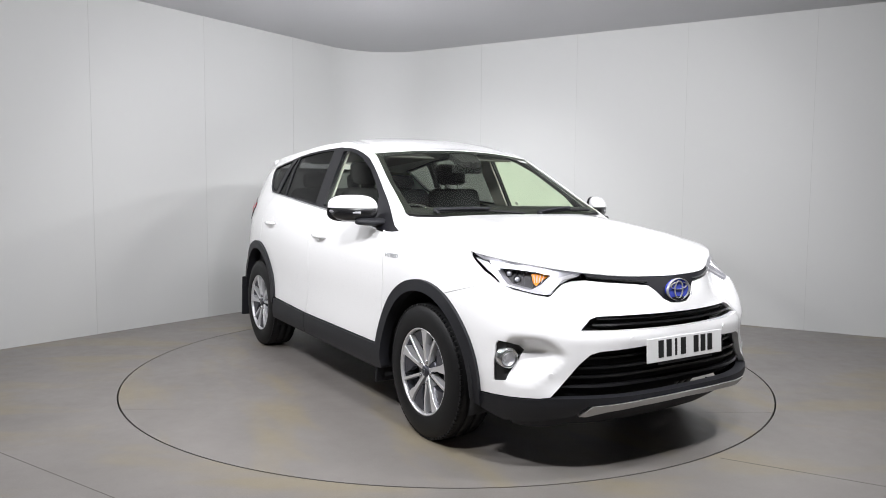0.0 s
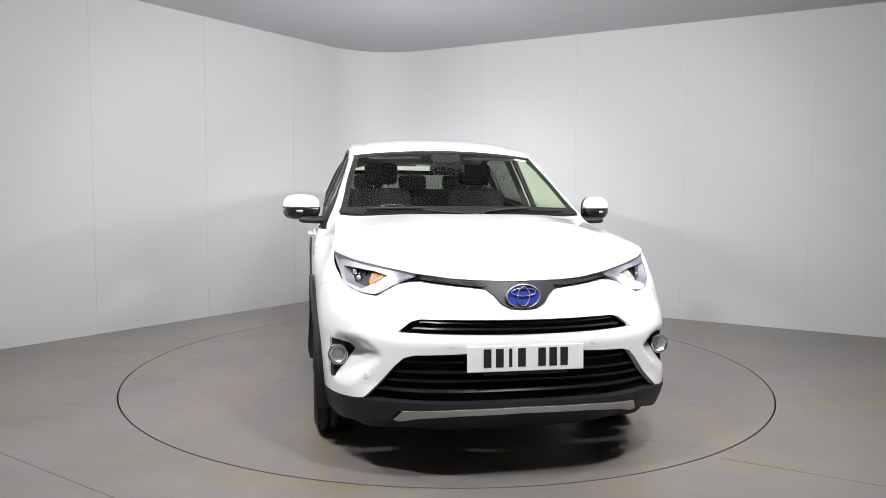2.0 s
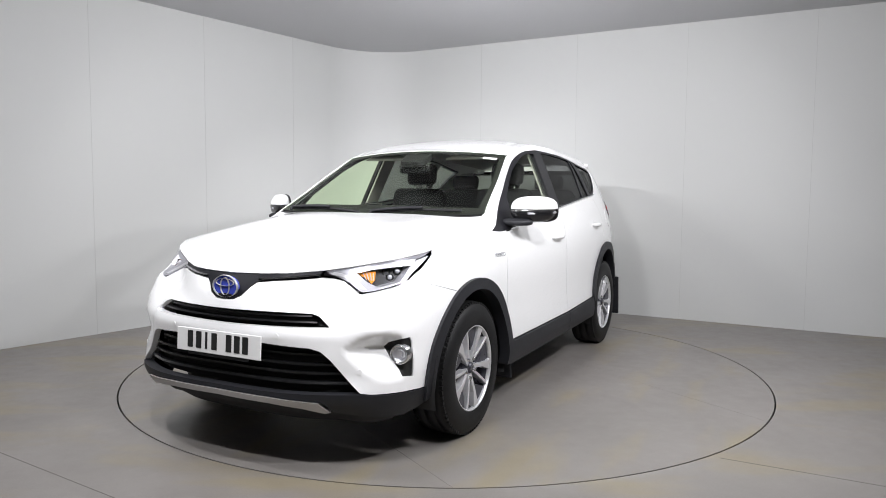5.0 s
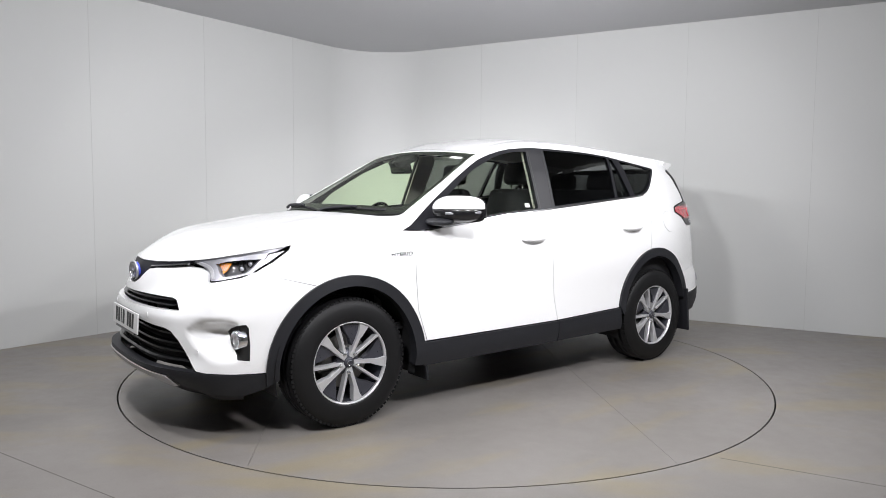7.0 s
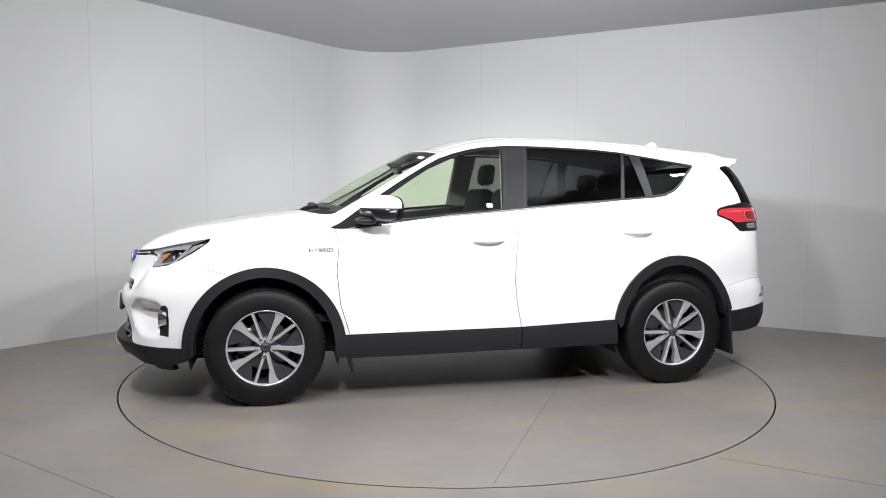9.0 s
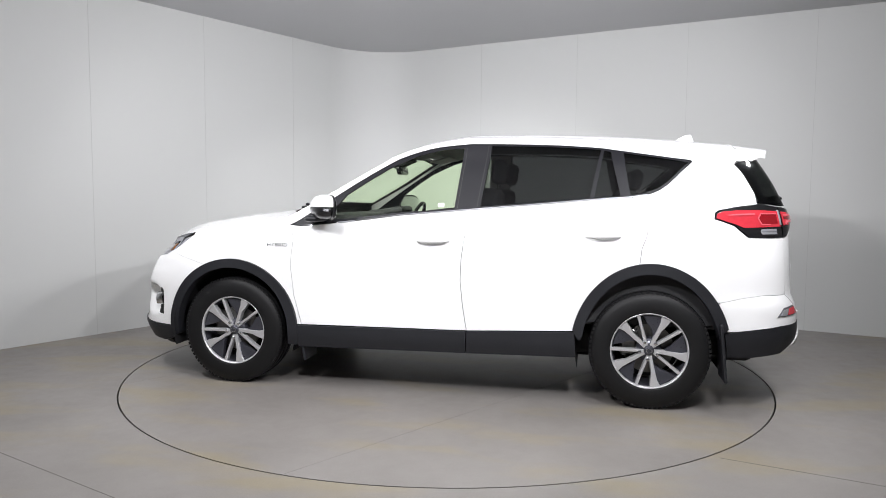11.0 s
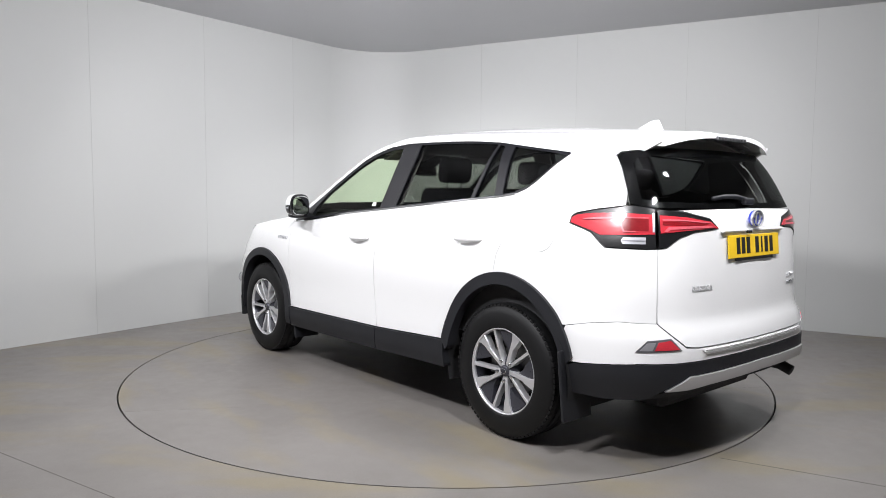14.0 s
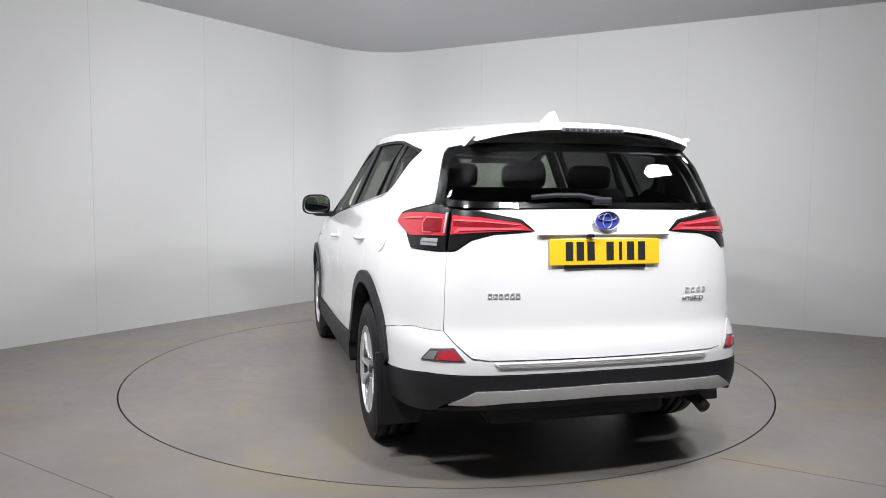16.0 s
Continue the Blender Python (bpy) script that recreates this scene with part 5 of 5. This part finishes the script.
# Underside
bm = bmesh.new()
box(bm, (3.7, 1.15, 0.16), (0.0, 0, 0.33), (0, 0, 0), 0.03)
box(bm, (1.62, 1.66, 0.12), (-0.05, 0, 0.36), (0, 0, 0), 0.02)
box(bm, (0.9, 0.9, 0.12), (-1.6, 0, 0.28), (0, 0, 0), 0.04)
box(bm, (0.7, 0.8, 0.12), (1.5, 0, 0.25), (0, 0, 0), 0.04)
part("underbody", bm, DARK, car, "black underside of the car")
bm = bmesh.new()
tube(bm, [(-1.7, -0.50, 0.33), (-2.05, -0.52, 0.335), (-2.17, -0.53, 0.325), (-2.235, -0.53, 0.30)], 0.030, 14)
part("exhaust_pipe", bm, DARK, car, "dark exhaust tailpipe", smooth=True)
for x in (1.28, -1.38):
    bm = bmesh.new()
    tube(bm, [(x, -0.72, TYRE_R), (x, 0.72, TYRE_R)], 0.045, 10)
    part("axle", bm, DARK, car, smooth=True)

# Cabin
cabin = [(1.95, 1.04), (2.34, 1.075), (3.07, 1.155), (3.84, 1.226), (4.15, 1.252), (4.30, 1.30), (4.70, 1.24), (5.0, 1.0), (5.0, 0.50), (1.95, 0.50)]
panel("door_lining", cabin, TRIM, car, "dark grey plastic door lining", both=True, out=-0.075, depth=0.02, step=0.06)
panel("tailgate_lining", mirror_pts([(U1, 1.195), (5.05, 1.195), (5.02, 0.72), (U1, 0.60)], U1), TRIM, car, out=-0.075, depth=0.02, step=0.06)
panel("pillar_lining", [(4.47, 1.30), (4.50, 1.46), (4.71, 1.47), (4.86, 1.21), (4.40, 1.24)], LINING, car, both=True, out=-0.05, depth=0.01, step=0.06)
panel("pillar_lining", [(3.02, 1.17), (3.18, 1.17), (3.225, 1.57), (3.06, 1.57)], LINING, car, "pale centre pillar lining", both=True, out=-0.045, depth=0.012, step=0.06)
bm = bmesh.new()
box(bm, (3.1, 1.56, 0.05), (-0.55, 0, 0.50), (0, 0, 0), 0.01)
part("cabin_floor", bm, TRIM, car, "dark carpeted cabin floor")
bm = bmesh.new()
box(bm, (0.05, 1.36, 0.54), (0.98, 0, 0.77))
part("bulkhead", bm, TRIM, car)


def dash(s, t):
    v = 2 * t - 1
    x = 0.96 - 0.15 * v**2 - 0.52 * s
    z = 1.105 + 0.015 * np.sin(s * 3.0) - 0.22 * np.clip(s - 0.75, 0, 1) * 4 * 0.6
    return np.stack([x, v * 0.72, z], -1)


sheet("dashboard", dash, 18, 21, TRIM, car, "dark grey soft dashboard", depth=0.22)
bm = bmesh.new()
box(bm, (0.30, 0.34, 0.06), (0.56, -0.37, 1.115), (0, 8, 0), 0.025)
part("instrument_hood", bm, TRIM, car)
bm = bmesh.new()
ring_pts = [(0.183 * math.cos(2 * math.pi * k / 36), 0.183 * math.sin(2 * math.pi * k / 36)) for k in range(37)]
tube(bm, [(0.0, a, b) for a, b in ring_pts], 0.015, 8)
bmesh.ops.transform(bm, matrix=Matrix.Translation((0.36, -0.37, 1.02)) @ pose(0, 0, 0, 0, -24, 0), verts=bm.verts)
steering = part("steering_wheel", bm, GLOSS_BLACK, car, "black steering wheel on the right-hand side", smooth=True)
bm = bmesh.new()
box(bm, (0.04, 0.16, 0.10), (0.38, -0.37, 1.015), (0, -24, 0), 0.02)
box(bm, (0.02, 0.34, 0.03), (0.385, -0.37, 1.02), (0, -24, 0), 0.008)
part("steering_boss", bm, TRIM, steering, at=(0, 0, 0))


def seat(x, y, wide, rear=False):
    bm = bmesh.new()
    box(bm, (0.50, wide, 0.17), (x, y, 0.72), (0, -6, 0), 0.055, 4)
    base = part("seat", bm, CLOTH, car, "dark grey cloth car seat", smooth=True)
    bm = bmesh.new()
    lean = 14
    box(bm, (0.13, wide, 0.62), (x - 0.29, y, 1.00), (0, -lean, 0), 0.055, 4)
    for v in bm.verts:
        k = max(0.0, (v.co.z - 0.95) / 0.4)
        v.co.y = y + (v.co.y - y) * (1 - (0.05 if rear else 0.16) * k)
    part("backrest", bm, CLOTH, base, smooth=True, at=(0, 0, 0))
    heads = [y] if not rear else [y - 0.40, y, y + 0.40]
    for hy in heads:
        bm = bmesh.new()
        box(bm, (0.085, 0.255, 0.165 if not rear else 0.13), (x - 0.40, hy, 1.415 if not rear else 1.365), (0, -8, 0), 0.04, 4)
        part("headrest", bm, CLOTH, base, smooth=True, at=(0, 0, 0))
        for dy in (-0.06, 0.06):
            bm = bmesh.new()
            tube(bm, [(x - 0.385, hy + dy, 1.25), (x - 0.395, hy + dy, 1.37)], 0.006, 8)
            part("headrest_post", bm, CHROME, base, smooth=True, at=(0, 0, 0))


seat(-0.02, 0.37, 0.50)
seat(-0.02, -0.37, 0.50)
seat(-0.90, 0.0, 1.34, True)
bm = bmesh.new()
box(bm, (0.035, 0.235, 0.068), (0.36, 0.0, 1.435), (0, 12, 0), 0.016, 3)
inside_mirror = part("interior_mirror", bm, GLOSS_BLACK, car, "black interior mirror", smooth=True)
bm = bmesh.new()
tube(bm, [(0.38, 0, 1.45), (0.43, 0, 1.475)], 0.012, 8)
part("mirror_stem", bm, DARK, inside_mirror, at=(0, 0, 0))
for y in (-0.36, 0.36):
    bm = bmesh.new()
    box(bm, (0.15, 0.36, 0.012), (0.11, y * 0.92, 1.522), (0, 14, 0), 0.004)
    part("sun_visor", bm, LINING, car, "pale folded sun visor")
# Small things in the windows
link_part("sticker", panel_mesh("sticker", [(2.915, 1.180), (2.955, 1.180), (2.955, 1.205), (2.915, 1.205)], gap=0, out=-0.0115, depth=0.0015), LABEL, car, "small pale window sticker")


def motions():
    rows = [(t, pose(0, 0, 0, 0, 0, a)) for t, a in TURN]
    walk(turntable, rows)
    walk(car, rows)


motions()
